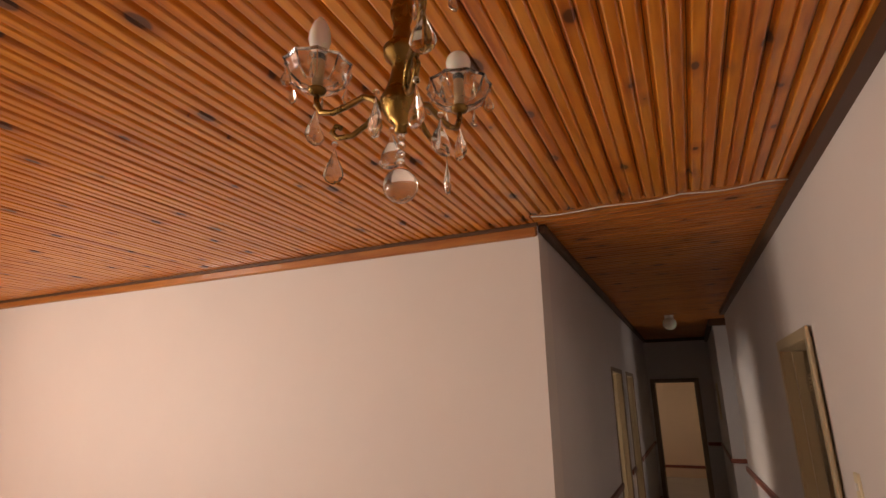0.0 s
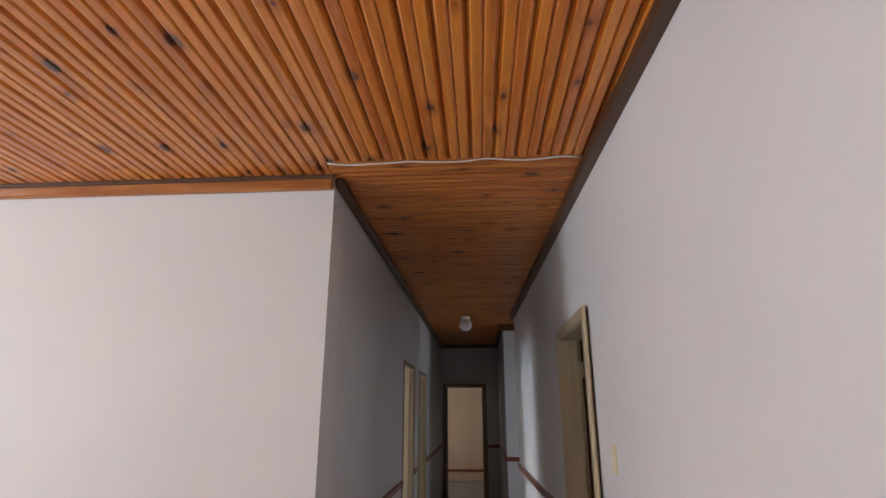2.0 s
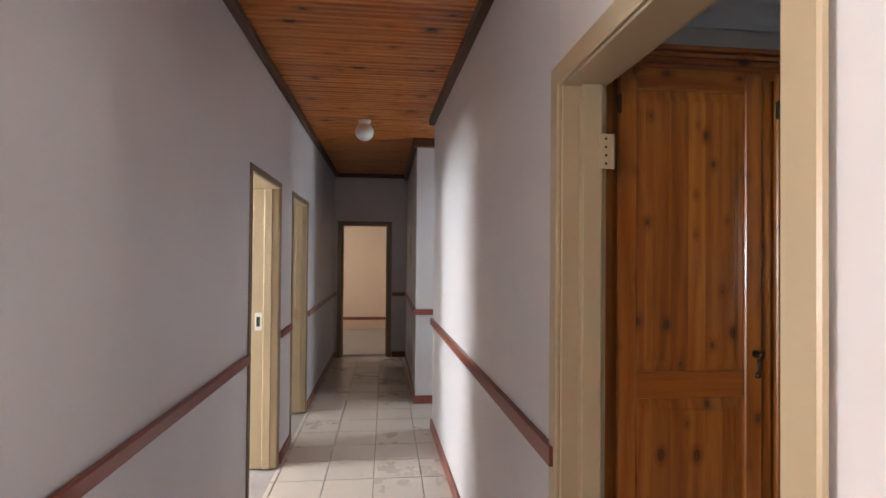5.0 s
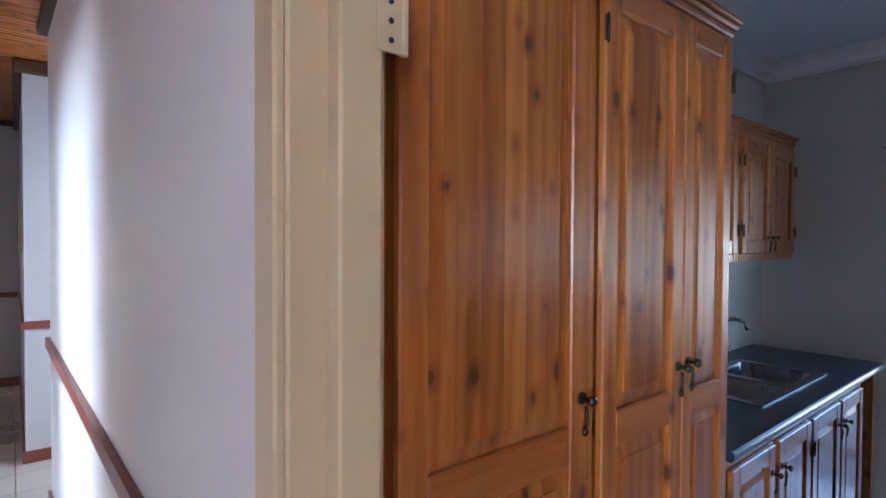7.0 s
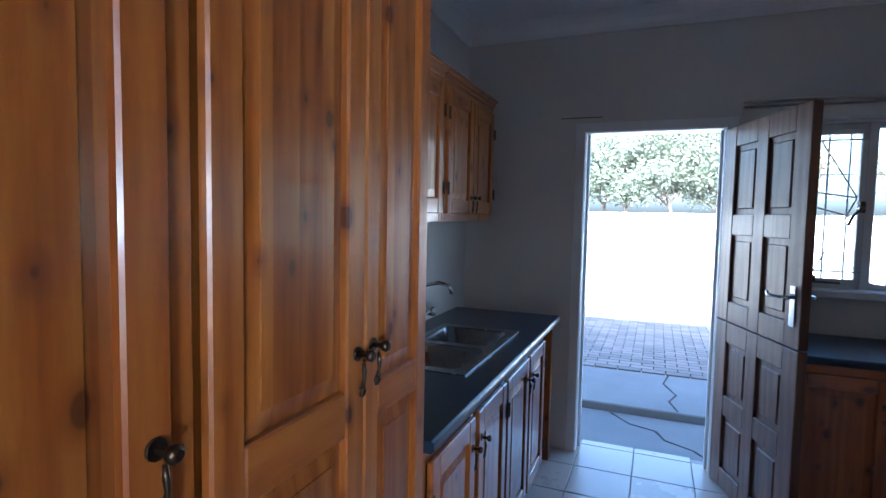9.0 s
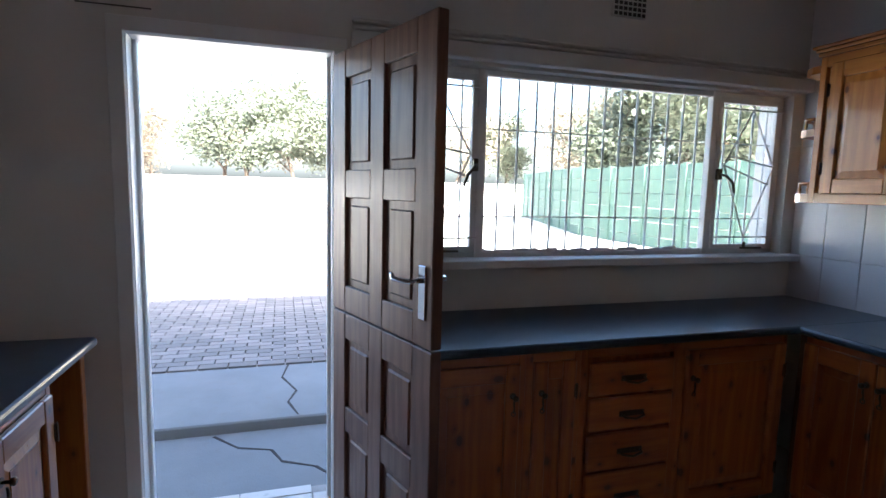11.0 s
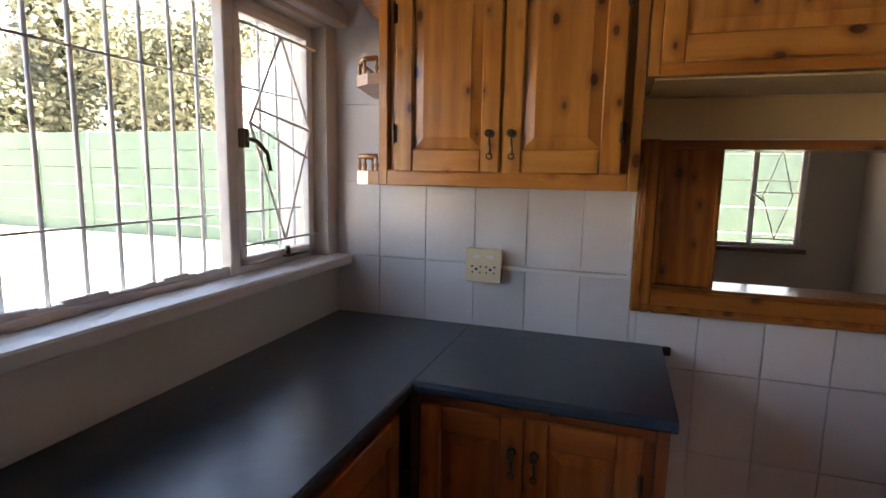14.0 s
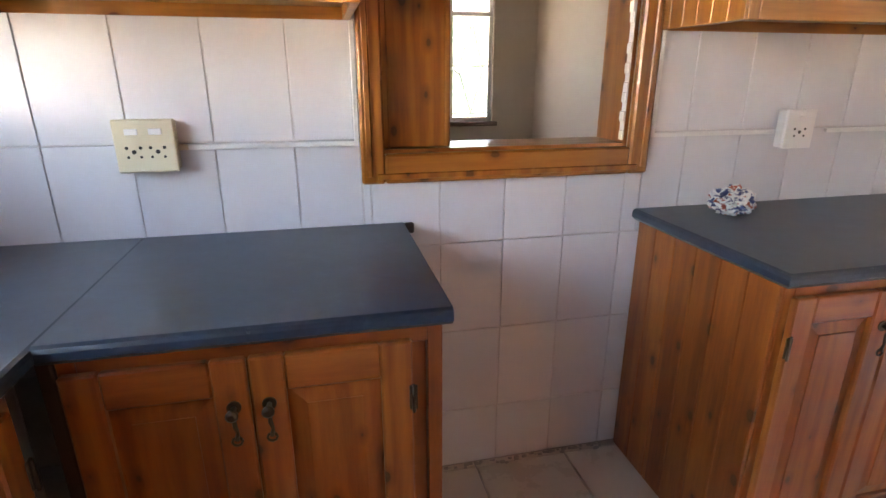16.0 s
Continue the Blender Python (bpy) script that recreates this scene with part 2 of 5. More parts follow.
def tile_mat(name, a, b_, rough, vary=0.5, relief=0.03):
    m, n, l, b = material(name, rough)
    oi = n.new("ShaderNodeObjectInfo")
    v = coords(n, l)
    f = noise_node(n, l, v, 5, 6, 0.65)
    f = math_node(n, l, "ADD", math_node(n, l, "MULTIPLY", f, 1 - vary), math_node(n, l, "MULTIPLY", oi.outputs["Random"], vary))
    col = ramp(n, l, f, [(0.2, a), (0.8, b_)])
    st = ramp(n, l, noise_node(n, l, v, 16, 8, 0.75), [(0.58, (0, 0, 0)), (0.75, (1, 1, 1))])
    col = mix(n, l, math_node(n, l, "MULTIPLY", st, 0.07), col, (0.2, 0.14, 0.09))
    l.new(col, b.inputs["Base Color"])
    bump(n, l, b, noise_node(n, l, v, 9, 3), relief, 0.01)
    l.new(math_node(n, l, "ADD", math_node(n, l, "MULTIPLY", f, 0.15), rough - 0.06), b.inputs["Roughness"])
    return m


WTILE = tile_mat("white_wall_tile", (0.66, 0.66, 0.68), (0.74, 0.74, 0.75), 0.2)
FTILE = tile_mat("floor_tile", (0.55, 0.48, 0.41), (0.62, 0.55, 0.48), 0.28, 0.25, 0.008)
PAVER = tile_mat("brick_paver", (0.12, 0.11, 0.105), (0.21, 0.19, 0.18), 0.85, 0.6, 0.4)
GROUT = paint("grout", (0.42, 0.38, 0.35), 0.9, 0.1, 0.3, 3, dirt=0.3)


def laminate():
    m, n, l, b = material("blue_green_laminate", 0.3)
    v = coords(n, l, shift=False)
    f = noise_node(n, l, v, 22, 8, 0.7)
    col = ramp(n, l, f, [(0.3, (0.012, 0.024, 0.040)), (0.6, (0.020, 0.040, 0.062)), (0.8, (0.045, 0.075, 0.10))])
    sp = ramp(n, l, noise_node(n, l, v, 45, 6, 0.8), [(0.66, (0, 0, 0)), (0.74, (1, 1, 1))])
    col = mix(n, l, math_node(n, l, "MULTIPLY", sp, 0.55), col, (0.30, 0.36, 0.38))
    scr = ramp(n, l, noise_node(n, l, v, 3, 10, 0.75), [(0.5, (0, 0, 0)), (0.8, (1, 1, 1))])
    l.new(col, b.inputs["Base Color"])
    l.new(math_node(n, l, "ADD", math_node(n, l, "MULTIPLY", scr, 0.04), 0.30), b.inputs["Roughness"])
    b.inputs["Specular IOR Level"].default_value = 0.7
    bump(n, l, b, f, 0.05, 0.002)
    return m


LAM = laminate()


def leaf_mat(name, a, b_):
    m, n, l, b = material(name, 0.55)
    f = noise_node(n, l, coords(n, l), 1.7, 5, 0.7)
    l.new(ramp(n, l, f, [(0.3, a), (0.7, b_)]), b.inputs["Base Color"])
    b.inputs["Transmission Weight"].default_value = 0.0
    return m


LEAF = leaf_mat("leaf_green", (0.075, 0.088, 0.055), (0.15, 0.165, 0.115))
LEAFDRY = leaf_mat("leaf_dry", (0.2, 0.16, 0.11), (0.34, 0.28, 0.2))


def foil_mat():
    m, n, l, b = material("printed_foil", 0.35, 0.4)
    f = noise_node(n, l, coords(n, l), 38, 2)
    l.new(ramp(n, l, f, [(0.40, (0.06, 0.08, 0.2)), (0.47, (0.75, 0.75, 0.74)), (0.56, (0.8, 0.8, 0.78)), (0.62, (0.45, 0.12, 0.08))]), b.inputs["Base Color"])
    return m


FOIL = foil_mat()

# ---------------------------------------------------------------- mesh tools


def shape(name, bm, mat, parent=None, smooth=False):
    bmesh.ops.recalc_face_normals(bm, faces=bm.faces)
    me = bpy.data.meshes.new(name)
    bm.to_mesh(me)
    bm.free()
    for m in (mat if isinstance(mat, (list, tuple)) else [mat]):
        me.materials.append(m)
    if smooth:
        for p in me.polygons:
            p.use_smooth = True
    ob = new(name, me)
    ob.parent = parent
    return ob


def add_box(bm, a, b, bevel=0.0, mi=0):
    x0, y0, z0 = (min(a[i], b[i]) for i in range(3))
    x1, y1, z1 = (max(a[i], b[i]) for i in range(3))
    vs = [bm.verts.new(p) for p in ((x0, y0, z0), (x1, y0, z0), (x1, y1, z0), (x0, y1, z0), (x0, y0, z1), (x1, y0, z1), (x1, y1, z1), (x0, y1, z1))]
    fs = [bm.faces.new([vs[i] for i in q]) for q in ((0, 3, 2, 1), (4, 5, 6, 7), (0, 1, 5, 4), (1, 2, 6, 5), (2, 3, 7, 6), (3, 0, 4, 7))]
    for f in fs:
        f.material_index = mi
    if bevel:
        es = list({e for f in fs for e in f.edges})
        bmesh.ops.bevel(bm, geom=es, offset=bevel, segments=1, affect="EDGES", material=-1)


def boxes(name, items, mat, parent=None, bevel=0.0):
    bm = bmesh.new()
    for it in items:
        add_box(bm, it[:3], it[3:6], bevel)
    return shape(name, bm, mat, parent)


def add_tube(bm, pts, r, sides=8, mi=0):
    pts = [Vector(p) for p in pts]
    rs = r if isinstance(r, (list, tuple)) else [r] * len(pts)
    rings = []
    for i, p in enumerate(pts):
        d = (pts[min(i + 1, len(pts) - 1)] - pts[max(i - 1, 0)]).normalized()
        u = d.orthogonal().normalized() if i == 0 else (u - d * u.dot(d)).normalized()
        w = d.cross(u)
        rings.append([bm.verts.new(p + rs[i] * (math.cos(6.2832 * k / sides) * u + math.sin(6.2832 * k / sides) * w)) for k in range(sides)])
    for a, b in zip(rings, rings[1:]):
        for k in range(sides):
            f = bm.faces.new((a[k], a[(k + 1) % sides], b[(k + 1) % sides], b[k]))
            f.smooth, f.material_index = True, mi
    for ring in (rings[0][::-1], rings[-1]):
        bm.faces.new(ring).material_index = mi


def add_lathe(bm, prof, at=(0, 0, 0), sides=16, flute=0.0, mi=0):
    """prof: radius and height, from below to above."""
    rings = []
    for r, z in prof:
        ring = []
        for k in range(sides):
            a = 6.28318 * k / sides
            rr = max(r, 0.0004) * (1 + (flute if k % 2 else 0))
            ring.append(bm.verts.new((at[0] + rr * math.cos(a), at[1] + rr * math.sin(a), at[2] + z)))
        rings.append(ring)
    for a, b in zip(rings, rings[1:]):
        for k in range(sides):
            f = bm.faces.new((a[k], a[(k + 1) % sides], b[(k + 1) % sides], b[k]))
            f.smooth, f.material_index = flute == 0, mi
    bm.faces.new(rings[0][::-1]).material_index = mi
    bm.faces.new(rings[-1]).material_index = mi


def structure(ob, label, category):
    return tagged(ob, label, category, kind="structure")


def empty(name, m=None):
    ob = new(name)
    if m is not None:
        ob.matrix_world = m
    return ob


def prism(name, poly, z0, z1, mat, parent=None):
    bm = bmesh.new()
    lo = [bm.verts.new((x, y, z0)) for x, y in poly]
    hi = [bm.verts.new((x, y, z1)) for x, y in poly]
    bm.faces.new(lo[::-1])
    bm.faces.new(hi)
    for i in range(len(poly)):
        j = (i + 1) % len(poly)
        bm.faces.new((lo[i], lo[j], hi[j], hi[i]))
    return shape(name, bm, mat, parent)

# ---------------------------------------------------------------- structure
HC, KC = 2.79, 2.72          # heights of the boarded and of the kitchen ceiling
RAIL0, RAIL1 = 0.935, 0.99   # chair rail


def wall_box(name, axis, c0, c1, a0, a1, z0, z1, mat, openings=(), label="", category="wall"):
    """A wall across axis from c0 to c1 thick, a0 to a1 long, with openings (a, b, low, high)."""
    bm = bmesh.new()

    def put(p, q, lo, hi):
        if q - p > 1e-4 and hi - lo > 1e-4:
            if axis == "x":
                add_box(bm, (c0, p, lo), (c1, q, hi))
            else:
                add_box(bm, (p, c0, lo), (q, c1, hi))
    at = a0
    for p, q, lo, hi in sorted(openings):
        put(at, p, z0, z1)
        put(p, q, z0, lo)
        put(p, q, hi, z1)
        at = q
    put(at, a1, z0, z1)
    return structure(shape(name, bm, mat), label, category)


KD0, KD1 = 3.44, 4.345       # kitchen doorway
structure(prism("wall_kitchen_side", [(1.27, -2.1), (1.42, -2.1), (1.248, KD0), (1.135, KD0)], 0, HC, WALL), "smooth off-white plastered wall of the living room", "wall")
structure(prism("wall_over_kitchen_door", [(1.135, KD0), (1.248, KD0), (1.248, KD1), (1.115, KD1)], 2.10, HC, WALL), "off-white wall over the kitchen doorway", "wall")
structure(prism("wall_hall_east", [(1.115, KD1), (1.248, KD1), (1.28, 5.3), (1.28, 7.57), (1.035, 7.57)], 0, HC, HALLW), "off-white hall wall beside the kitchen doorway", "wall")
structure(prism("wall_hall_corner", [(0.926, 8.38), (1.28, 8.38), (1.28, 10.95), (0.926, 10.95)], 0, HC - 0.09, HALLW), "off-white projecting wall at the end of the hall", "wall")
LD1, LD2 = (5.96, 6.80), (7.32, 8.16)
wall_box("wall_hall_west", "x", -0.40, -0.17, 3.42, 10.95, 0, HC, HALLW, [(*LD1, 0, 2.05), (*LD2, 0, 2.05)], "off-white hall wall with two bedroom doorways")
wall_box("wall_living_north", "y", 3.2, 3.42, -6.3, -0.17, 0, HC, WALL, (), "plain off-white living room wall under a boarded ceiling")
ED0, ED1 = -0.075, 0.645
wall_box("wall_hall_end", "y", 10.95, 11.15, -3.2, 2.4, 0, HC, HALLW, [(ED0, ED1, 0, 2.02)], "grey-white wall with a doorway at the end of the hall")
wall_box("wall_living_south", "y", -2.1, -1.9, -6.3, 1.28, 0, HC, WALL, [(-5.4, -1.4, 0.9, 2.3)], "off-white wall with a wide window")
wall_box("wall_living_west", "x", -6.5, -6.3, -2.1, 3.42, 0, HC, WALL, [(-1.3, 0.3, 0.9, 2.3)], "off-white wall with a window")
# the rooms off the hall
wall_box("wall_bedroom_west", "x", -3.4, -3.2, 3.42, 10.95, 0, HC, PINKW, [(5.8, 7.4, 0.9, 2.2), (8.4, 9.4, 0.9, 2.2)], "peach bedroom wall with windows")
wall_box("wall_bedroom_parting", "y", 6.95, 7.1, -3.2, -0.40, 0, HC, PINKW, (), "peach wall between the bedrooms")
wall_box("wall_passage_east", "x", 2.6, 2.8, 5.3, 10.95, 0, HC, HALLW, [(7.6, 8.3, 0.9, 2.1)], "off-white wall with a small window")
wall_box("wall_passage_south", "y", 7.40, 7.57, 1.28, 2.6, 0, HC, HALLW, (), "off-white wall of the side passage")
wall_box("wall_end_room_north", "y", 14.0, 14.2, -2.2, 2.4, 0, HC, PINKW, (), "peach wall with a red chair rail in the end bedroom")
wall_box("wall_end_room_west", "x", -2.2, -2.0, 11.15, 14.0, 0, HC, PINKW, [(11.8, 13.4, 0.9, 2.2)], "peach bedroom wall with a window")
wall_box("wall_end_room_east", "x", 2.2, 2.4, 11.15, 14.0, 0, HC, PINKW, (), "peach bedroom wall")
# kitchen
EW = 4.77
BD0, BD1 = 3.56, 4.36
WN0, WN1, WZ0, WZ1 = 1.05, 3.36, 1.14, 2.03
wall_box("wall_kitchen_east", "x", EW, 4.99, -2.2, 5.3, 0, 2.95, KITW, [(BD0, BD1, 0, 2.04), (WN0, WN1, WZ0, WZ1)], "pale painted kitchen wall with the back door and a wide barred window")
wall_box("wall_kitchen_north", "y", 5.12, 5.30, 1.28, EW, 0, 2.95, KITW, (), "pale grey-green kitchen wall behind the sink")
HX0, HX1, HZ0, HZ1 = 2.78, 3.54, 1.10, 1.61
wall_box("wall_kitchen_south", "y", 0.80, 0.965, 1.28, EW, 0, 2.95, WALL, [(HX0, HX1, HZ0, HZ1)], "tiled kitchen wall with a serving hatch")
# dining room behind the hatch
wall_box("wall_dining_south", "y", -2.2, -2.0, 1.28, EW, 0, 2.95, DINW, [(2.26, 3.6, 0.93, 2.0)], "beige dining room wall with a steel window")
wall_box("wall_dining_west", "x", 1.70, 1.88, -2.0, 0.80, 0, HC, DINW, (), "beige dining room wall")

# floors and ground
structure(boxes("floor", [(-6.5, -2.2, -0.2, 4.99, 3.42, -0.012), (-3.4, 3.42, -0.2, 4.99, 14.2, -0.012)], GROUT), "tiled floor with grey-brown joints", "floor")
structure(boxes("floor_bedroom", [(-3.2, 3.42, -0.012, -0.40, 6.95, 0.002), (-3.2, 7.1, -0.012, -0.40, 10.95, 0.002), (-2.0, 11.15, -0.012, 2.2, 14.0, 0.002)], CARPET), "pale carpet in the bedrooms", "floor")
structure(boxes("floor_living", [(-6.3, -1.9, -0.012, 1.26, 3.2, 0.0), (1.88, -2.0, -0.012, EW, 0.8, 0.0)], CARPET), "pale floor of the living and dining rooms", "floor")


def ground():
    bm = bmesh.new()
    xs = [-400, -60, -10, 4.5, 12, 24, 60, 400]
    ys = [-400, -60, -20, -5, 3, 10, 30, 60, 400]
    g = [[bm.verts.new((x, y, -0.24 if -10 <= x <= 4.5 and -5 <= y <= 30 else -0.06)) for y in ys] for x in xs]
    for i in range(len(xs) - 1):
        for j in range(len(ys) - 1):
            bm.faces.new((g[i][j], g[i + 1][j], g[i + 1][j + 1], g[i][j + 1]))
    structure(shape("ground", bm, SOIL), "pale dry sandy ground of the yard in bright sun", "ground")


ground()
structure(boxes("door_step", [(4.99, 3.2, -0.3, 5.84, 4.7, -0.08)], CONCRETE, bevel=0.012), "worn cracked grey concrete doorstep", "step")
structure(boxes("pavement", [(5.85, -1.0, -0.3, 6.90, 9.0, -0.02)], CONCRETE, bevel=0.01), "cracked grey concrete strip beside the house", "pavement")
structure(boxes("paving_bed", [(6.90, -1.0, -0.3, 10.6, 9.0, -0.045)], GROUT), "brick-paved yard in the house's shade", "pavement")


def crack(name, pts, z, label):
    bm = bmesh.new()
    for a, b in zip(pts, pts[1:]):
        d = (Vector(b) - Vector(a)).normalized() * 0.01
        s = Vector((-d.y, d.x)) * 0.9
        q = [(a[0] - s.x, a[1] - s.y), (a[0] + s.x, a[1] + s.y), (b[0] + s.x * 0.6, b[1] + s.y * 0.6), (b[0] - s.x * 0.6, b[1] - s.y * 0.6)]
        lo = [bm.verts.new((x, y, z)) for x, y in q]
        hi = [bm.verts.new((x, y, z + 0.004)) for x, y in q]
        bm.faces.new(hi)
        for i in range(4):
            bm.faces.new((lo[i], lo[(i + 1) % 4], hi[(i + 1) % 4], hi[i]))
    structure(shape(name, bm, DARKGLASS), label, "crack")


crack("step_crack", [(5.80, 4.2), (5.62, 4.05), (5.55, 3.86), (5.4, 3.8), (5.3, 3.62), (5.12, 3.5)], -0.081, "dark crack in the concrete doorstep")
crack("pavement_crack", [(6.90, 3.75), (6.6, 3.8), (6.3, 3.7), (6.1, 3.76), (5.88, 3.7)], -0.021, "dark crack in the concrete strip")

# ceilings


def board_ceiling(name, x0, x1, y0, y1, z, along, mat, label, pitch=0.109, shift=0.007):
    bm = bmesh.new()
    lo, hi = (x0, x1) if along == "y" else (y0, y1)
    k = math.floor((lo - shift) / pitch)
    while k * pitch + shift < hi:
        a, b = max(k * pitch + shift, lo), min((k + 1) * pitch + shift, hi)
        k += 1
        if b - a < 0.012:
            continue
        g, s, c = 0.007, 0.014, (a + b) / 2
        # a board with chamfered edges and a shallow groove along its middle
        prof = [(a + 0.001, z + 0.022), (a + g, z + s), (a + g + 0.005, z + 0.002), (a + g + 0.010, z), (c - 0.009, z), (c - 0.004, z + 0.004), (c, z + 0.010), (c + 0.004, z + 0.004),
                (c + 0.009, z), (b - g - 0.010, z), (b - g - 0.005, z + 0.002), (b - g, z + s), (b - 0.001, z + 0.022)]
        if b - a < 0.06:
            prof = [(a + 0.001, z + 0.020), (a + g, z), (b - g, z), (b - 0.001, z + 0.020)]
        ends = (y0, y1) if along == "y" else (x0, x1)
        rows = [[bm.verts.new((p, e, h) if along == "y" else (e, p, h)) for p, h in prof] for e in ends]
        for i in range(len(prof) - 1):
            bm.faces.new((rows[0][i], rows[0][i + 1], rows[1][i + 1], rows[1][i]))
    add_box(bm, (x0, y0, z + 0.023), (x1, y1, z + 0.05), 0, 1)
    return structure(shape(name, bm, [mat, DARKW]), label, "ceiling")


SEAM = 3.02
board_ceiling("ceiling_living", -6.3, 1.26, -1.9, SEAM, HC, "y", CEIL_PINE_Y, "ceiling of varnished orange pine boards with dark grooves")
board_ceiling("ceiling_living_edge", -6.3, -0.17, SEAM, 3.2, HC, "y", CEIL_PINE_Y, "edge of the varnished pine board ceiling")
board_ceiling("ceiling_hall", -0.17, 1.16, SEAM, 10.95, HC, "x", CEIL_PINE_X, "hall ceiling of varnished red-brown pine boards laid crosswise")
structure(boxes("ceiling_kitchen", [(1.28, -2.0, KC, EW, 5.12, KC + 0.06)], CEILW), "plain white kitchen ceiling", "ceiling")
structure(boxes("ceiling_bedroom", [(-3.2, 3.42, HC, -0.40, 10.95, HC + 0.06), (-2.0, 11.15, HC, 2.2, 14.0, HC + 0.06), (1.28, 5.3, HC, 2.6, 10.95, HC + 0.06), (1.035, 7.57, HC + 0.05, 1.28, 8.38, HC + 0.06), (0.926, 8.38, HC - 0.085, 1.28, 10.95, HC + 0.06)], CEILW), "plain ceiling of the side rooms", "ceiling")


def roof():
    bm = bmesh.new()
    add_box(bm, (-7.2, -2.8, 2.96), (5.55, 14.8, 3.06))
    ridge = [(-7.2, -2.8, 3.06), (5.55, -2.8, 3.06), (5.55, 14.8, 3.06), (-7.2, 14.8, 3.06)]
    vs = [bm.verts.new(p) for p in ridge]
    a, b = bm.verts.new((-0.8, 0.5, 3.3)), bm.verts.new((-0.8, 11.5, 3.3))
    for f in ((vs[0], vs[1], a), (vs[1], vs[2], b, a), (vs[2], vs[3], b), (vs[3], vs[0], a, b)):
        bm.faces.new(f)
    structure(shape("roof", bm, ROOFM), "dark red sheet roof of the house", "roof")


roof()
boxes_roofgap = boxes("wall_plate", [(-6.5, -2.1, HC + 0.05, -6.3, 14.2, 2.96), (-6.5, -2.1, HC + 0.05, 4.77, -1.9, 2.96), (-6.5, 14.0, HC + 0.05, 4.99, 14.2, 2.96), (4.77, 5.3, -0.2, 4.99, 14.2, 2.96)], PLASTER)
structure(boxes_roofgap, "plastered top of the outer walls", "wall")

# trims


def trim(name, items, mat, label, bevel=0.006, category="trim"):
    return structure(boxes(name, items, mat, bevel=bevel), label, category)


def slant(name, y0, y1, z0, z1, deep, mat, label):
    """A trim along the slightly skewed hall wall."""
    def wx(y):
        return 1.115 - 0.08 * (y - KD1) / (7.57 - KD1) if y > KD1 else 1.27 - 0.135 * (y + 2.1) / 5.54
    structure(prism(name, [(wx(y0) - deep, y0), (wx(y0) - 0.001, y0), (wx(y1) - 0.001, y1), (wx(y1) - deep, y1)], z0, z1, mat), label, "trim")


RAILTXT = "red-brown painted wooden chair rail"
slant("chair_rail", KD1 + 0.005, 7.595, RAIL0, RAIL1, 0.024, RED, RAILTXT)
slant("chair_rail", -1.9, KD0 - 0.07, RAIL0, RAIL1, 0.024, RED, RAILTXT)
trim("chair_rail", [(-0.17, 3.2, RAIL0, -0.146, LD1[0] - 0.05, RAIL1), (-0.17, LD1[1] + 0.05, RAIL0, -0.146, LD2[0] - 0.05, RAIL1), (-0.17, LD2[1] + 0.05, RAIL0, -0.146, 10.93, RAIL1)], RED, RAILTXT)
trim("chair_rail", [(-6.3, 3.176, RAIL0, -0.146, 3.2, RAIL1)], RED, RAILTXT)
trim("chair_rail", [(-0.146, 10.926, RAIL0, ED0 - 0.06, 10.95, RAIL1), (ED1 + 0.06, 10.926, RAIL0, 0.926, 10.95, RAIL1)], RED, RAILTXT)
trim("chair_rail", [(0.902, 8.356, RAIL0, 1.28, 8.38, RAIL1), (0.902, 8.38, RAIL0, 0.926, 10.92, RAIL1)], RED, RAILTXT)
trim("chair_rail", [(-2.0, 13.976, 0.20, 2.2, 14.0, 0.26)], RED, "red painted rail low on the peach bedroom wall")
SK = "red-brown skirting board"
slant("baseboard", KD1 + 0.005, 7.58, 0.0, 0.085, 0.018, RED, SK)
slant("baseboard", -1.9, KD0 - 0.07, 0.0, 0.085, 0.018, RED, SK)
trim("baseboard", [(-0.17, 3.2, 0, -0.152, LD1[0] - 0.05, 0.085), (-0.17, LD1[1] + 0.05, 0, -0.152, LD2[0] - 0.05, 0.085), (-0.17, LD2[1] + 0.05, 0, -0.152, 10.93, 0.085), (-6.3, 3.182, 0, -0.152, 3.2, 0.085)], RED, SK, 0.004)
trim("baseboard", [(-0.152, 10.932, 0, ED0 - 0.06, 10.95, 0.085), (ED1 + 0.06, 10.932, 0, 0.926, 10.95, 0.085), (0.908, 8.362, 0, 1.28, 8.38, 0.085), (0.908, 8.38, 0, 0.926, 10.93, 0.085)], RED, SK, 0.004)
trim("baseboard", [(-3.2, 6.93, 0.0, -0.41, 6.95, 0.09)], RED, "red skirting board in the bedroom", 0.004)
COR = "dark-stained timber cornice"
slant("cornice", SEAM, 7.57, HC - 0.055, HC + 0.004, 0.05, DARKW, COR)
slant("cornice", -1.9, SEAM, HC - 0.055, HC + 0.004, 0.05, DARKW, COR)
trim("cornice", [(-0.17, 3.2, HC - 0.055, -0.12, 10.95, HC + 0.004), (-0.12, 10.90, HC - 0.055, 1.12, 10.95, HC + 0.004)], DARKW, COR, 0.012)
trim("cornice", [(0.876, 8.33, HC - 0.095, 1.28, 8.38, HC), (0.876, 8.38, HC - 0.095, 0.926, 10.9, HC)], DARKW, COR, 0.01)
trim("cornice", [(-6.3, 3.165, HC - 0.075, -0.172, 3.2, HC + 0.004)], BEAD, "orange varnished pine cornice", 0.01)
trim("cornice", [(-6.3, 3.150, HC - 0.022, -0.16, 3.165, HC + 0.003)], DARKW, "dark bead under the boarded ceiling", 0.004)


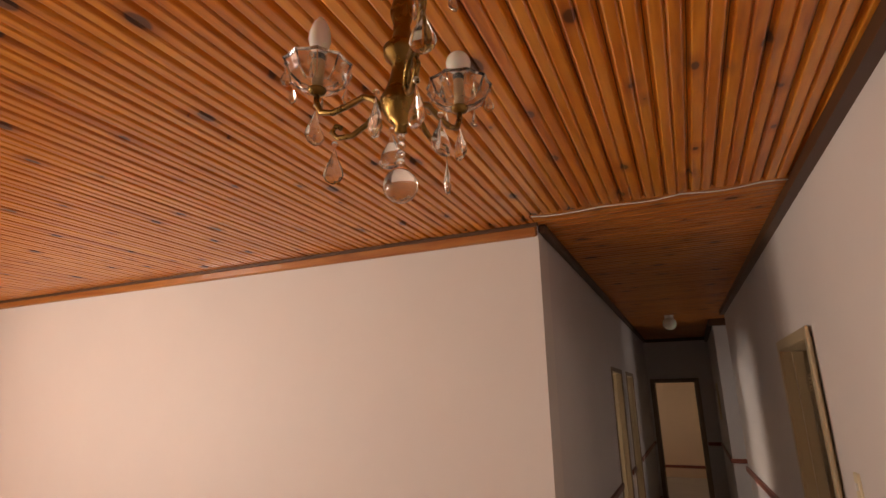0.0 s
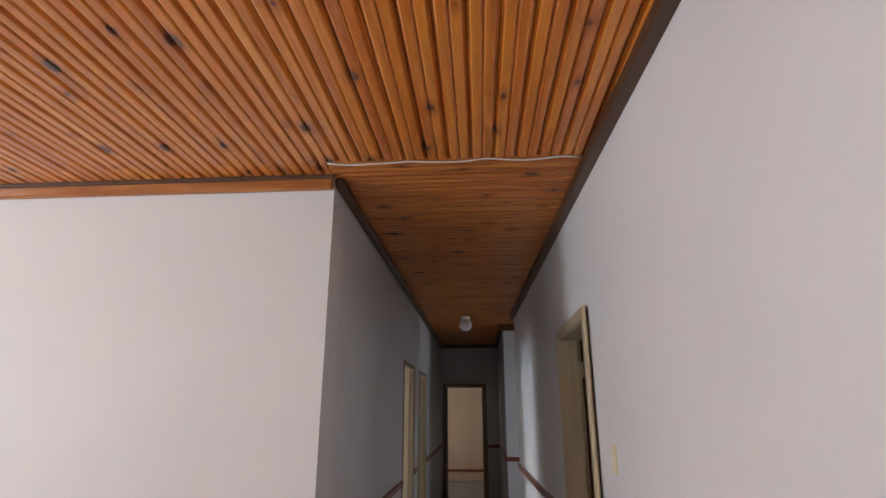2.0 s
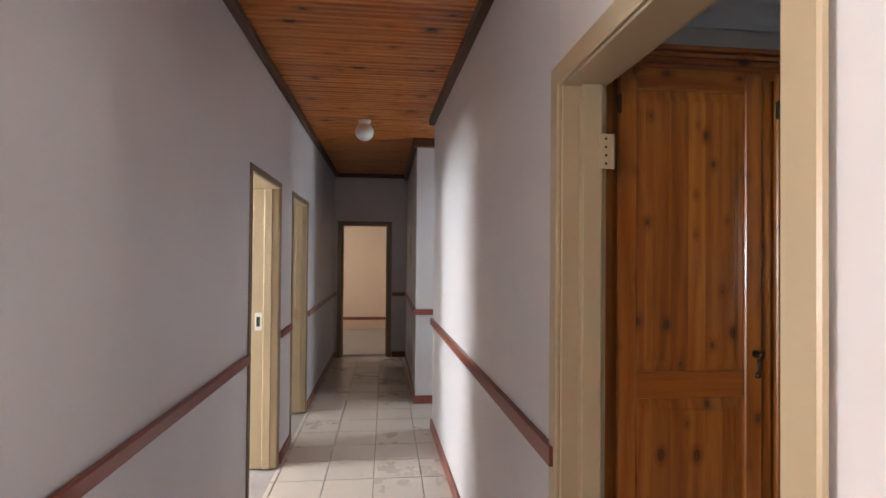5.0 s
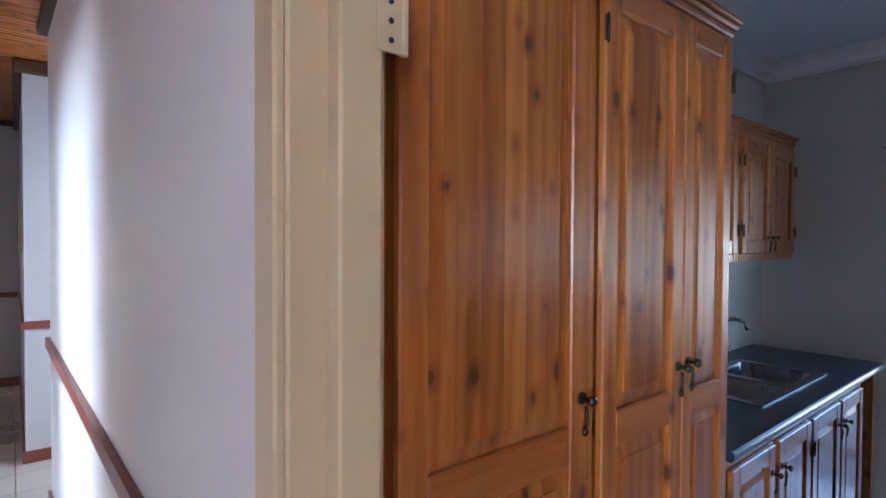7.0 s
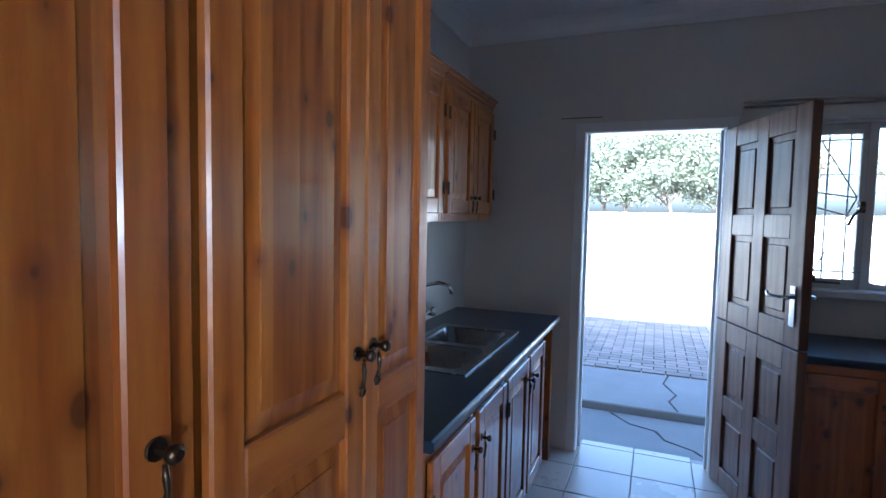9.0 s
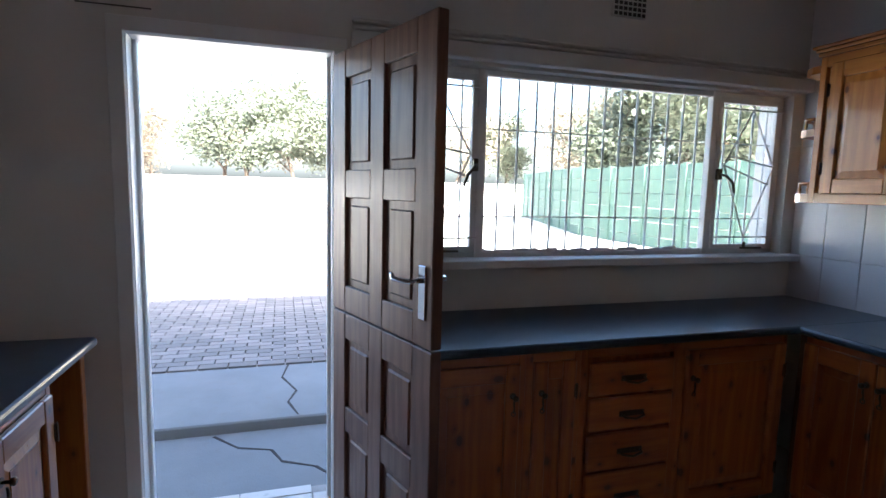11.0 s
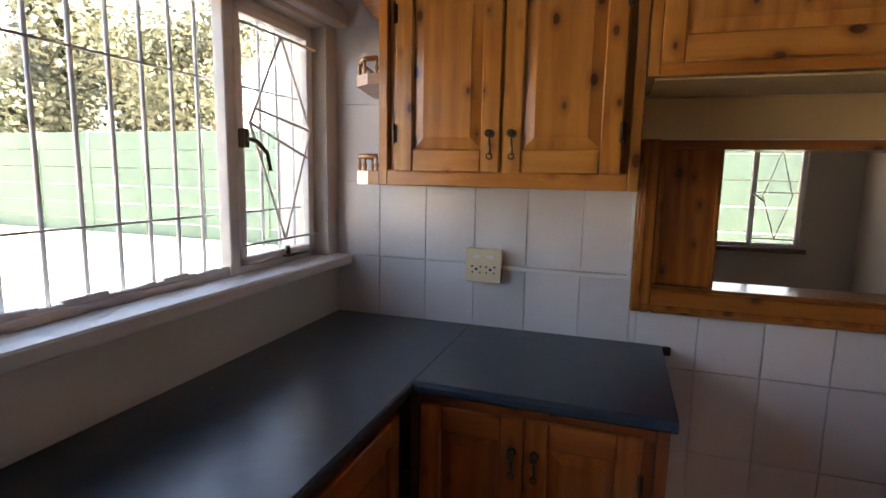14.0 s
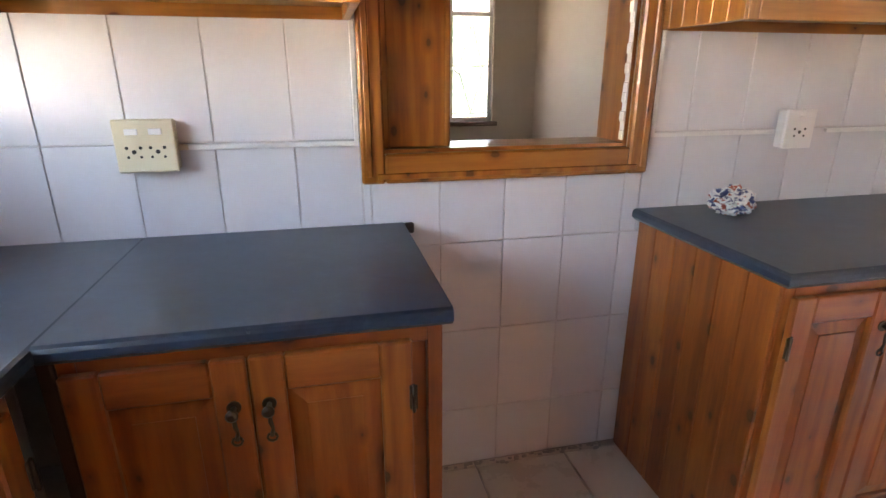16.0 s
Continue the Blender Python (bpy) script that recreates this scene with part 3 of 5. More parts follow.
def seam_wire():
    """The thin pale strip, a little loose, where the two board directions meet."""
    bm = bmesh.new()
    pts = [(-0.16 + 1.25 * i / 24, SEAM + 0.004 * math.sin(i * 1.1), HC - 0.006 - 0.012 * abs(math.sin(i * 0.42))) for i in range(25)]
    add_tube(bm, pts, 0.0035, 6)
    structure(shape("ceiling_strip", bm, WHITEP), "thin loose pale strip across the boarded ceiling", "trim")


seam_wire()


def cove(name, pts, inward, label):
    """A plaster cove cornice between wall and ceiling; pts: its two ends at the wall, inward: the way into the room."""
    bm = bmesh.new()
    prof = [(0, 0.10), (0.012, 0.10), (0.018, 0.075), (0.035, 0.045), (0.065, 0.022), (0.092, 0.012), (0.10, 0.0), (0, 0)]
    rows = [[bm.verts.new((p[0] + inward[0] * d, p[1] + inward[1] * d, KC - h)) for d, h in prof] for p in pts]
    for i in range(len(prof)):
        j = (i + 1) % len(prof)
        bm.faces.new((rows[0][i], rows[0][j], rows[1][j], rows[1][i]))
    structure(shape(name, bm, CEILW), label, "trim")


CV = "white plaster cove cornice of the kitchen"
cove("cornice", [(EW, 0.965), (EW, 5.12)], (-1, 0), CV)
cove("cornice", [(1.28, 5.12), (EW, 5.12)], (0, -1), CV)
cove("cornice", [(1.28, 0.965), (EW, 0.965)], (0, 1), CV)
cove("cornice", [(1.28, 0.965), (1.28, 5.12)], (1, 0), CV)
trim("window_head_rail", [(4.715, 0.97, 2.045, EW, 3.5, 2.115), (4.73, 0.97, 2.125, EW, 3.5, 2.14), (4.735, 0.97, 2.15, EW, 3.5, 2.165)], KITW, "painted ledge over the kitchen window", 0.006)
trim("ceiling_crack_line", [(4.766, 4.25, 2.115, EW, 4.50, 2.12)], BLACK, "thin dark line on the wall by the back door", 0.001)


def steel_frame(name, axis, c0, c1, a0, a1, top, mat, label, face=0.05, lip=0.012, edge=None):
    """A pressed steel door frame lining an opening; the lips stand proud of both wall faces."""
    bm = bmesh.new()

    def put(ca, cb, p, q, lo, hi, mi=0):
        add_box(bm, (ca, p, lo) if axis == "x" else (p, ca, lo), (cb, q, hi) if axis == "x" else (q, cb, hi), 0.004, mi)
    for s, at in ((1, a0), (-1, a1)):
        put(c0 + 0.002, c1 - 0.002, at, at + s * 0.018, 0, top)
        put(c0 - lip, c0 + 0.004, at - s * face, at + s * 0.014, 0, top + face)
        put(c1 - 0.004, c1 + lip, at - s * face, at + s * 0.014, 0, top + face, 1)
        put(c0 + (c1 - c0) * 0.55, c0 + (c1 - c0) * 0.8, at + s * 0.016, at + s * 0.034, 0, top)
    put(c0 + 0.002, c1 - 0.002, a0 + 0.018, a1 - 0.018, top - 0.018, top)
    put(c0 - lip, c0 + 0.004, a0, a1, top - 0.014, top + face)
    put(c1 - 0.004, c1 + lip, a0, a1, top - 0.014, top + face, 1)
    return structure(shape(name, bm, [mat, edge or mat]), label, "door frame")


steel_frame("door_1", "x", 1.115, 1.243, KD0, KD1, 2.075, CREAM, "cream enamelled steel frame of the open kitchen doorway")
steel_frame("door_2", "x", -0.40, -0.17, LD1[0], LD1[1], 2.05, CREAM, "cream enamelled steel frame of a bedroom doorway", 0.03, 0.01, BROWNT)
steel_frame("door_3", "x", -0.40, -0.17, LD2[0], LD2[1], 2.05, CREAM, "cream enamelled steel frame of a second bedroom doorway", 0.03, 0.01, BROWNT)
steel_frame("door_4", "y", 10.95, 11.15, ED0, ED1, 2.02, BROWNT, "dark frame of the doorway at the hall's end")
steel_frame("door_5", "x", EW, 4.93, BD0, BD1, 2.04, WHITEP, "white painted frame of the back door", 0.045)
trim("door_stop_strip", [(1.168, KD1 - 0.05, 0, 1.228, KD1 - 0.018, 2.057)], CREAM, "cream rebate of the kitchen door frame", 0.004)


def hinge(z):
    bm = bmesh.new()
    add_box(bm, (1.216, KD1 - 0.056, z), (1.254, KD1 - 0.05, z + 0.10), 0.001)
    add_tube(bm, [(1.256, KD1 - 0.053, z), (1.256, KD1 - 0.053, z + 0.10)], 0.006)
    for k in range(4):
        add_tube(bm, [(1.235, KD1 - 0.056, z + 0.014 + 0.024 * k), (1.235, KD1 - 0.0575, z + 0.014 + 0.024 * k)], 0.004, 6, 1)
    tagged(shape("hinge", bm, [CREAM, BLACK]), "cream painted butt hinge on the door frame", "hinge", "hinges of the kitchen door frame")


for _z in (1.81, 0.25):
    hinge(_z)


# kitchen window of painted steel


def kitchen_window():
    root = empty("window_1")
    structure(root, "wide white steel window with burglar bars and side casements", "window")
    x0, x1 = 4.83, 4.865
    m1, m2 = 2.88, 1.53
    fr = []
    for y in (WN0, WN1 - 0.03):
        fr.append((x0, y, WZ0, x1, y + 0.03, WZ1))
    for y in (m1, m2):
        fr.append((x0 - 0.01, y - 0.022, WZ0, x1, y + 0.022, WZ1))
    fr += [(x0, WN0, WZ0, x1, WN1, WZ0 + 0.03), (x0, WN0, WZ1 - 0.03, x1, WN1, WZ1)]
    boxes("outer_frame", fr, STEELP, root, 0.004)
    for a, b in ((WN0 + 0.03, m2 - 0.022), (m1 + 0.022, WN1 - 0.03)):
        bm = bmesh.new()
        for it in ((a, a + 0.028, WZ0 + 0.03, WZ1 - 0.03), (b - 0.028, b, WZ0 + 0.03, WZ1 - 0.03), (a, b, WZ0 + 0.03, WZ0 + 0.058), (a, b, WZ1 - 0.058, WZ1 - 0.03)):
            add_box(bm, (4.818, it[0], it[2]), (4.85, it[1], it[3]), 0.003)
        c = shape("casement", bm, STEELP, root)
        # diamond guard of thin rods
        bm = bmesh.new()
        mid, w, zc = (a + b) / 2, (b - a) / 2 - 0.04, (WZ0 + WZ1) / 2
        q = [(mid, WZ1 - 0.09), (mid + w, zc + 0.05), (mid, WZ0 + 0.1), (mid - w, zc + 0.05)]
        for i in range(4):
            p, r = q[i], q[(i + 1) % 4]
            add_tube(bm, [(4.80, p[0], p[1]), (4.80, r[0], r[1])], 0.0045, 6)
        for z in (WZ0 + 0.1, WZ1 - 0.09):
            add_tube(bm, [(4.80, a, z), (4.80, b, z)], 0.0045, 6)
        add_tube(bm, [(4.80, mid - w, zc + 0.05), (4.80, mid + w * 0.85, zc + 0.10)], 0.0045, 6)
        add_tube(bm, [(4.80, mid - w * 0.85, zc - 0.05), (4.80, mid + w, zc + 0.05)], 0.0045, 6)
        shape("diamond_guard", bm, STEELP, root)
        bm = bmesh.new()
        hy = b - 0.014 if a < 2 else a + 0.014
        s = -1 if a < 2 else 1
        add_box(bm, (4.79, hy - 0.012, zc - 0.03), (4.82, hy + 0.012, zc + 0.03), 0.004)
        add_tube(bm, [(4.79, hy, zc), (4.765, hy + s * 0.015, zc - 0.01), (4.755, hy + s * 0.05, zc - 0.045), (4.76, hy + s * 0.07, zc - 0.10)], 0.007)
        add_tube(bm, [(4.79, mid, WZ0 + 0.045), (4.79, mid, WZ0 + 0.075)], 0.009)
        add_box(bm, (4.78, mid - 0.12, WZ0 + 0.035), (4.8, mid + 0.02, WZ0 + 0.045), 0.002)
        shape("catch", bm, BRONZE, root)
        g = boxes("pane", [(4.834, a + 0.02, WZ0 + 0.05, 4.838, b - 0.02, WZ1 - 0.05)], GLASS, root)
        g.visible_shadow = False
    g = boxes("pane", [(4.846, m2 + 0.02, WZ0 + 0.02, 4.85, m1 - 0.02, WZ1 - 0.02)], GLASS, root)
    g.visible_shadow = False
    bm = bmesh.new()
    y = WN0 + 0.034
    while y < WN1:
        add_tube(bm, [(4.905, y, WZ0), (4.905, y, WZ1)], 0.006, 6)
        y += 0.0985
    for z in (1.338, 1.765):
        add_box(bm, (4.898, WN0, z - 0.003), (4.904, WN1, z + 0.003))
    shape("burglar_bars", bm, STEELP, root)
    # ragged putty along the glass
    bm = bmesh.new()
    rnd = random.Random(4)
    y = m2 + 0.022
    while y < m1 - 0.03:
        h = rnd.uniform(0.004, 0.018)
        add_box(bm, (4.83, y, WZ0 + 0.03), (4.845, y + 0.03, WZ0 + 0.03 + h), 0.002)
        y += 0.028
    shape("putty", bm, STEELP, root)
    boxes("sill", [(4.70, 0.968, WZ0 - 0.035, 4.829, 3.42, WZ0 + 0.006)], WHITEP, root, 0.006)


kitchen_window()


def plain_window(name, axis, c, a0, a1, z0, z1, mullions, transom, label):
    root = empty(name)
    structure(root, label, "window")

    def bx(p, q, lo, hi, d=0.03):
        return (c, p, lo, c + d, q, hi) if axis == "x" else (p, c, lo, q, c + d, hi)
    it = [bx(a0, a0 + 0.035, z0, z1), bx(a1 - 0.035, a1, z0, z1), bx(a0, a1, z0, z0 + 0.035), bx(a0, a1, z1 - 0.035, z1)]
    it += [bx(m - 0.02, m + 0.02, z0, z1, 0.034) for m in mullions]
    if transom:
        it.append(bx(a0, a1, transom - 0.018, transom + 0.018, 0.036))
    boxes("outer_frame", it, STEELP, root, 0.004)
    g = boxes("pane", [bx(a0 + 0.02, a1 - 0.02, z0 + 0.02, z1 - 0.02, 0.005)], GLASS, root)
    g.location["xyz".index(axis)] = 0.012
    g.visible_shadow = False
    return root


_w = plain_window("window_2", "y", -2.06, 2.26, 3.6, 0.93, 2.0, (2.62, 3.2), 1.78, "steel window of the dining room looking on a green wall")
_bm = bmesh.new()
for _p, _q in (((2.44, 1.0), (2.34, 1.35)), ((2.34, 1.35), (2.44, 1.72)), ((2.44, 1.72), (2.55, 1.35)), ((2.55, 1.35), (2.44, 1.0)), ((2.28, 1.0), (2.6, 1.0)), ((2.28, 1.38), (2.6, 1.38))):
    add_tube(_bm, [(_p[0], -2.03, _p[1]), (_q[0], -2.03, _q[1])], 0.0045, 6)
add_tube(_bm, [(2.62, -2.02, 1.36), (2.60, -1.99, 1.35), (2.55, -1.98, 1.31)], 0.007)
shape("diamond_guard", _bm, STEELP, _w)
boxes("sill", [(2.22, -2.06, 0.895, 3.64, -1.96, 0.93)], DARKW, _w, 0.005)
plain_window("window_3", "y", -2.03, -5.4, -1.4, 0.9, 2.3, (-4.1, -2.7), None, "wide steel window of the living room")
plain_window("window_4", "x", -6.44, -1.3, 0.3, 0.9, 2.3, (-0.5,), None, "steel window of the living room")
plain_window("window_5", "x", -3.34, 5.8, 7.4, 0.9, 2.2, (6.6,), None, "steel window of a bedroom")
plain_window("window_6", "x", -3.34, 8.4, 9.4, 0.9, 2.2, (), None, "steel window of a bedroom")
plain_window("window_7", "x", -2.14, 11.8, 13.4, 0.9, 2.2, (12.6,), None, "steel window of the end bedroom")
plain_window("window_8", "x", 2.66, 7.6, 8.3, 0.9, 2.1, (), None, "small window of the side passage")

# ---------------------------------------------------------------- cabinets


def knob(parent, x, z, drop=True):
    """Dark bronze knob with a hanging key-shaped drop; the front of the door is y = 0, towards -y."""
    bm = bmesh.new()
    add_tube(bm, [(x, 0.002, z), (x, -0.004, z)], 0.013, 12)
    add_tube(bm, [(x, -0.004, z), (x, -0.02, z), (x, -0.024, z), (x, -0.032, z), (x, -0.036, z)], [0.005, 0.005, 0.0105, 0.0115, 0.006], 10)
    if drop:
        add_tube(bm, [(x, -0.014, z - 0.014), (x, -0.016, z - 0.03), (x + 0.003, -0.014, z - 0.046), (x, -0.012, z - 0.062)], [0.003, 0.0045, 0.003, 0.005], 8)
        add_tube(bm, [(x + 0.009 * math.cos(a / 8 * 6.2832), -0.012, z - 0.066 + 0.009 * math.sin(a / 8 * 6.2832)) for a in range(9)], 0.0025, 6)
    return tagged(shape("handle", bm, BRONZE, parent), "dark bronze knob with a hanging drop")


def door_hinge(parent, x, z):
    bm = bmesh.new()
    add_tube(bm, [(x, -0.006, z), (x, -0.006, z + 0.055)], 0.004, 8)
    add_box(bm, (x - 0.008, -0.003, z), (x + 0.008, 0.0, z + 0.055), 0.001)
    for q in (z - 0.004, z + 0.055):
        add_tube(bm, [(x, -0.006, q), (x, -0.006, q + 0.004)], 0.003, 6)
    return shape("hinge", bm, BRONZE, parent)


def raised_panel(bm, x0, x1, z0, z1, y, arched=False):
    """A fielded panel with a sloping margin."""
    m = 0.035
    out = [(x0, z0), (x1, z0), (x1, z1), (x0, z1)]
    inn = [(x0 + m, z0 + m), (x1 - m, z0 + m), (x1 - m, z1 - m), (x0 + m, z1 - m)]
    a = [bm.verts.new((p, y + 0.011, q)) for p, q in out]
    b = [bm.verts.new((p, y + 0.004, q)) for p, q in inn]
    c = [bm.verts.new((p, y + 0.001, q)) for p, q in inn]
    for i in range(4):
        j = (i + 1) % 4
        bm.faces.new((a[i], a[j], b[j], b[i]))
        bm.faces.new((b[i], b[j], c[j], c[i]))
    bm.faces.new(c)


def cabinet_door(parent, x, z, w, h, knob_at=None, hinge_side=None, mids=(), boards=False, stile=0.058):
    """A frame-and-panel pine door hung in front of y = 0; knob_at: (x, z) within the door; mids: heights of middle rails."""
    t = 0.02
    d = new("door")
    d.parent = parent
    d.location = (x, -t, z)
    boxes("stile", [(0, 0, 0, stile, t, h)], PINE_Z, d, 0.004)
    boxes("stile", [(w - stile, 0, 0, w, t, h)], PINE_Z, d, 0.004)
    levels = [0.0, *[m_ - z for m_ in mids], h - stile * 1.2]
    for i, lv in enumerate(levels):
        rh = stile * 1.45 if 0 < i < len(levels) - 1 else stile * 1.2
        boxes("rail", [(stile, 0.001, lv, w - stile, t, lv + rh)], PINE_X, d, 0.004)
    for i in range(len(levels) - 1):
        lo = levels[i] + (stile * 1.45 if i else stile * 1.2)
        hi = levels[i + 1]
        bm = bmesh.new()
        raised_panel(bm, stile, w - stile, lo, hi, 0.004)
        shape("panel", bm, PINE_TG if boards else PINE_Z, d)
    if knob_at:
        knob(d, *knob_at)
    if hinge_side:
        for q in (0.09, h - 0.15):
            door_hinge(d, 0.0 if hinge_side == "l" else w, q)
    return d


def drawer(parent, x, z, w, h):
    d = new("drawer")
    d.parent = parent
    d.location = (x, -0.02, z)
    boxes("front", [(0, 0, 0, w, 0.02, h)], PINE_X, d, 0.006)
    bm = bmesh.new()
    add_tube(bm, [(w / 2 - 0.05, -0.002, h / 2), (w / 2 - 0.045, -0.022, h / 2 - 0.006), (w / 2, -0.028, h / 2 - 0.014), (w / 2 + 0.045, -0.022, h / 2 - 0.006), (w / 2 + 0.05, -0.002, h / 2)], 0.005)
    add_box(bm, (w / 2 - 0.06, -0.003, h / 2 - 0.012), (w / 2 + 0.06, 0.0, h / 2 + 0.012), 0.002)
    tagged(shape("handle", bm, BRONZE, d), "dark bronze drop handle")


def carcass(parent, w, d, z0, z1, splits=(), base=False, frame_h=0.045, back=True):
    """Sides, shelves and face frame of a unit, its front at y = 0."""
    t = 0.02
    s = [(0, 0.022, z0, t, d, z1), (w - t, 0.022, z0, w, d, z1)]
    for b in s:
        boxes("side", [b], PINE_SIDE, parent, 0.002)
    it = [(t, 0.026, z0 + 0.03, w - t, d - 0.01, z0 + 0.05)]
    if not base:
        it.append((t, 0.026, z1 - t, w - t, d - 0.01, z1))
    if back:
        it.append((t, d - 0.01, z0, w - t, d, z1))
    boxes("carcass", it, PINE_X, parent)
    for b in ((0.03, 0.0005, z0, w - 0.03, 0.022, z0 + frame_h), (0.03, 0.0005, z1 - frame_h, w - 0.03, 0.022, z1)):
        boxes("face_rail", [b], PINE_X, parent, 0.002)
    for b in [(0, 0, z0, 0.03, 0.022, z1), (w - 0.03, 0, z0, w, 0.022, z1)] + [(x - 0.02, 0, z0 + frame_h, x + 0.02, 0.022, z1 - frame_h) for x in splits]:
        boxes("face_stile", [b], PINE_Z, parent, 0.002)
    boxes("inner_panel", [(0.03, 0.0225, z0 + frame_h, w - 0.03, 0.025, z1 - frame_h)], PINE_Z, parent)
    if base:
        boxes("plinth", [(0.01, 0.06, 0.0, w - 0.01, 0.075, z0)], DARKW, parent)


def crown(parent, w, d, z, left=True, right=True):
    bm = bmesh.new()
    a = -0.028 if left else 0.0
    b = w + 0.028 if right else w
    add_box(bm, (a * 0.4, -0.012, z), (w + (b - w) * 0.4, d, z + 0.02), 0.005)
    add_box(bm, (a * 0.7, -0.022, z + 0.02), (w + (b - w) * 0.7, d, z + 0.036), 0.006)
    add_box(bm, (a, -0.032, z + 0.036), (b, d, z + 0.05), 0.003)
    shape("crown_moulding", bm, PINE_X, parent)


def unit(name, m, label, category="cabinet", group=""):
    root = empty(name, m)
    return tagged(root, label, category, group)


def tall_cupboard():
    r = unit("tall_cupboard", pose(1.283, 4.42, 0), "tall varnished knotty pine pantry cupboard with three closed doors", "cupboard")
    W, top = 1.229, 2.175
    carcass(r, W, 0.69, 0.09, top, (0.549,), True, 0.035)
    crown(r, W, 0.69, top, False, True)
    cabinet_door(r, 0.043, 0.11, 0.48, top - 0.13, (0.456, 1.14), "l", (1.112,), True, 0.058)
    cabinet_door(r, 0.575, 0.11, 0.356, top - 0.13, (0.330, 1.145), "l", (1.112,), True, 0.058)
    cabinet_door(r, 0.935, 0.11, 0.272, top - 0.13, (0.024, 1.15), "r", (1.112,), True, 0.05)


tall_cupboard()


def sink_unit():
    r = unit("sink_base_cabinet", pose(2.65, 4.48, 0), "varnished pine base cabinet with panelled doors under the sink", "cabinet")
    W = 1.66
    carcass(r, W, 0.60, 0.09, 0.862, (0.43, 0.83, 1.25), True)
    for x, w, k in ((0.04, 0.375, "r"), (0.455, 0.365, "l"), (0.845, 0.39, "r"), (1.265, 0.36, "l")):
        cabinet_door(r, x, 0.12, w, 0.70, (w - 0.03 if k == "r" else 0.03, 0.60), "l" if k == "r" else "r")
    boxes("end_post", [(1.92, 0.0, 0, 1.96, 0.6, 0.862)], PINE_SIDE, r, 0.003)
    boxes("bay_back", [(1.66, 0.55, 0.0, 1.92, 0.56, 0.862)], KITW, r)


sink_unit()


def worktop(name, m, poly, label, nose=(), z=0.9, t=0.036):
    """A laminate top of the given outline; nose: edges (by index) with a rounded front."""
    bm = bmesh.new()
    n_p = len(poly)
    levels = ((z - t, 0.0), (z - t + 0.01, 0.010), (z - 0.012, 0.010), (z - 0.004, 0.007), (z, 0.0))
    rings = []
    for zz, out in levels:
        ring = []
        for i in range(n_p):
            p = Vector((*poly[i], 0))
            sh = Vector((0, 0, 0))
            for e in (i - 1, i):
                e %= n_p
                if e in nose:
                    a, b = Vector((*poly[e], 0)), Vector((*poly[(e + 1) % n_p], 0))
                    d = (b - a).normalized()
                    sh += Vector((d.y, -d.x, 0)) * out
            ring.append(bm.verts.new((p.x + sh.x, p.y + sh.y, zz)))
        rings.append(ring)
    for a, b in zip(rings, rings[1:]):
        for i in range(n_p):
            j = (i + 1) % n_p
            bm.faces.new((a[i], a[j], b[j], b[i]))
    bm.faces.new(rings[-1])
    bm.faces.new(rings[0][::-1])
    ob = shape(name, bm, LAM)
    return tagged(ob, label, "worktop", "dark laminate worktops")


# outlines run counter-clockwise, seen from above
SK0, SK1, SKF, SKB = 3.22, 4.06, 4.56, 4.98
worktop("worktop", None, [(2.65, 4.45), (4.62, 4.45), (4.62, 4.57), (2.65, 4.57)], "dark blue-green laminate worktop strip before the sink", (0,))
worktop("worktop", None, [(2.65, 4.5702), (SK0 + 0.02, 4.5702), (SK0 + 0.02, 5.115), (2.65, 5.115)], "dark blue-green laminate worktop beside the sink")
worktop("worktop", None, [(SK1 - 0.02, 4.5702), (4.62, 4.5702), (4.62, 5.115), (SK1 - 0.02, 5.115)], "dark blue-green laminate worktop by the back door")
worktop("worktop", None, [(SK0 + 0.0202, 4.965), (SK1 - 0.0202, 4.965), (SK1 - 0.0202, 5.115), (SK0 + 0.0202, 5.115)], "dark blue-green laminate worktop behind the sink")


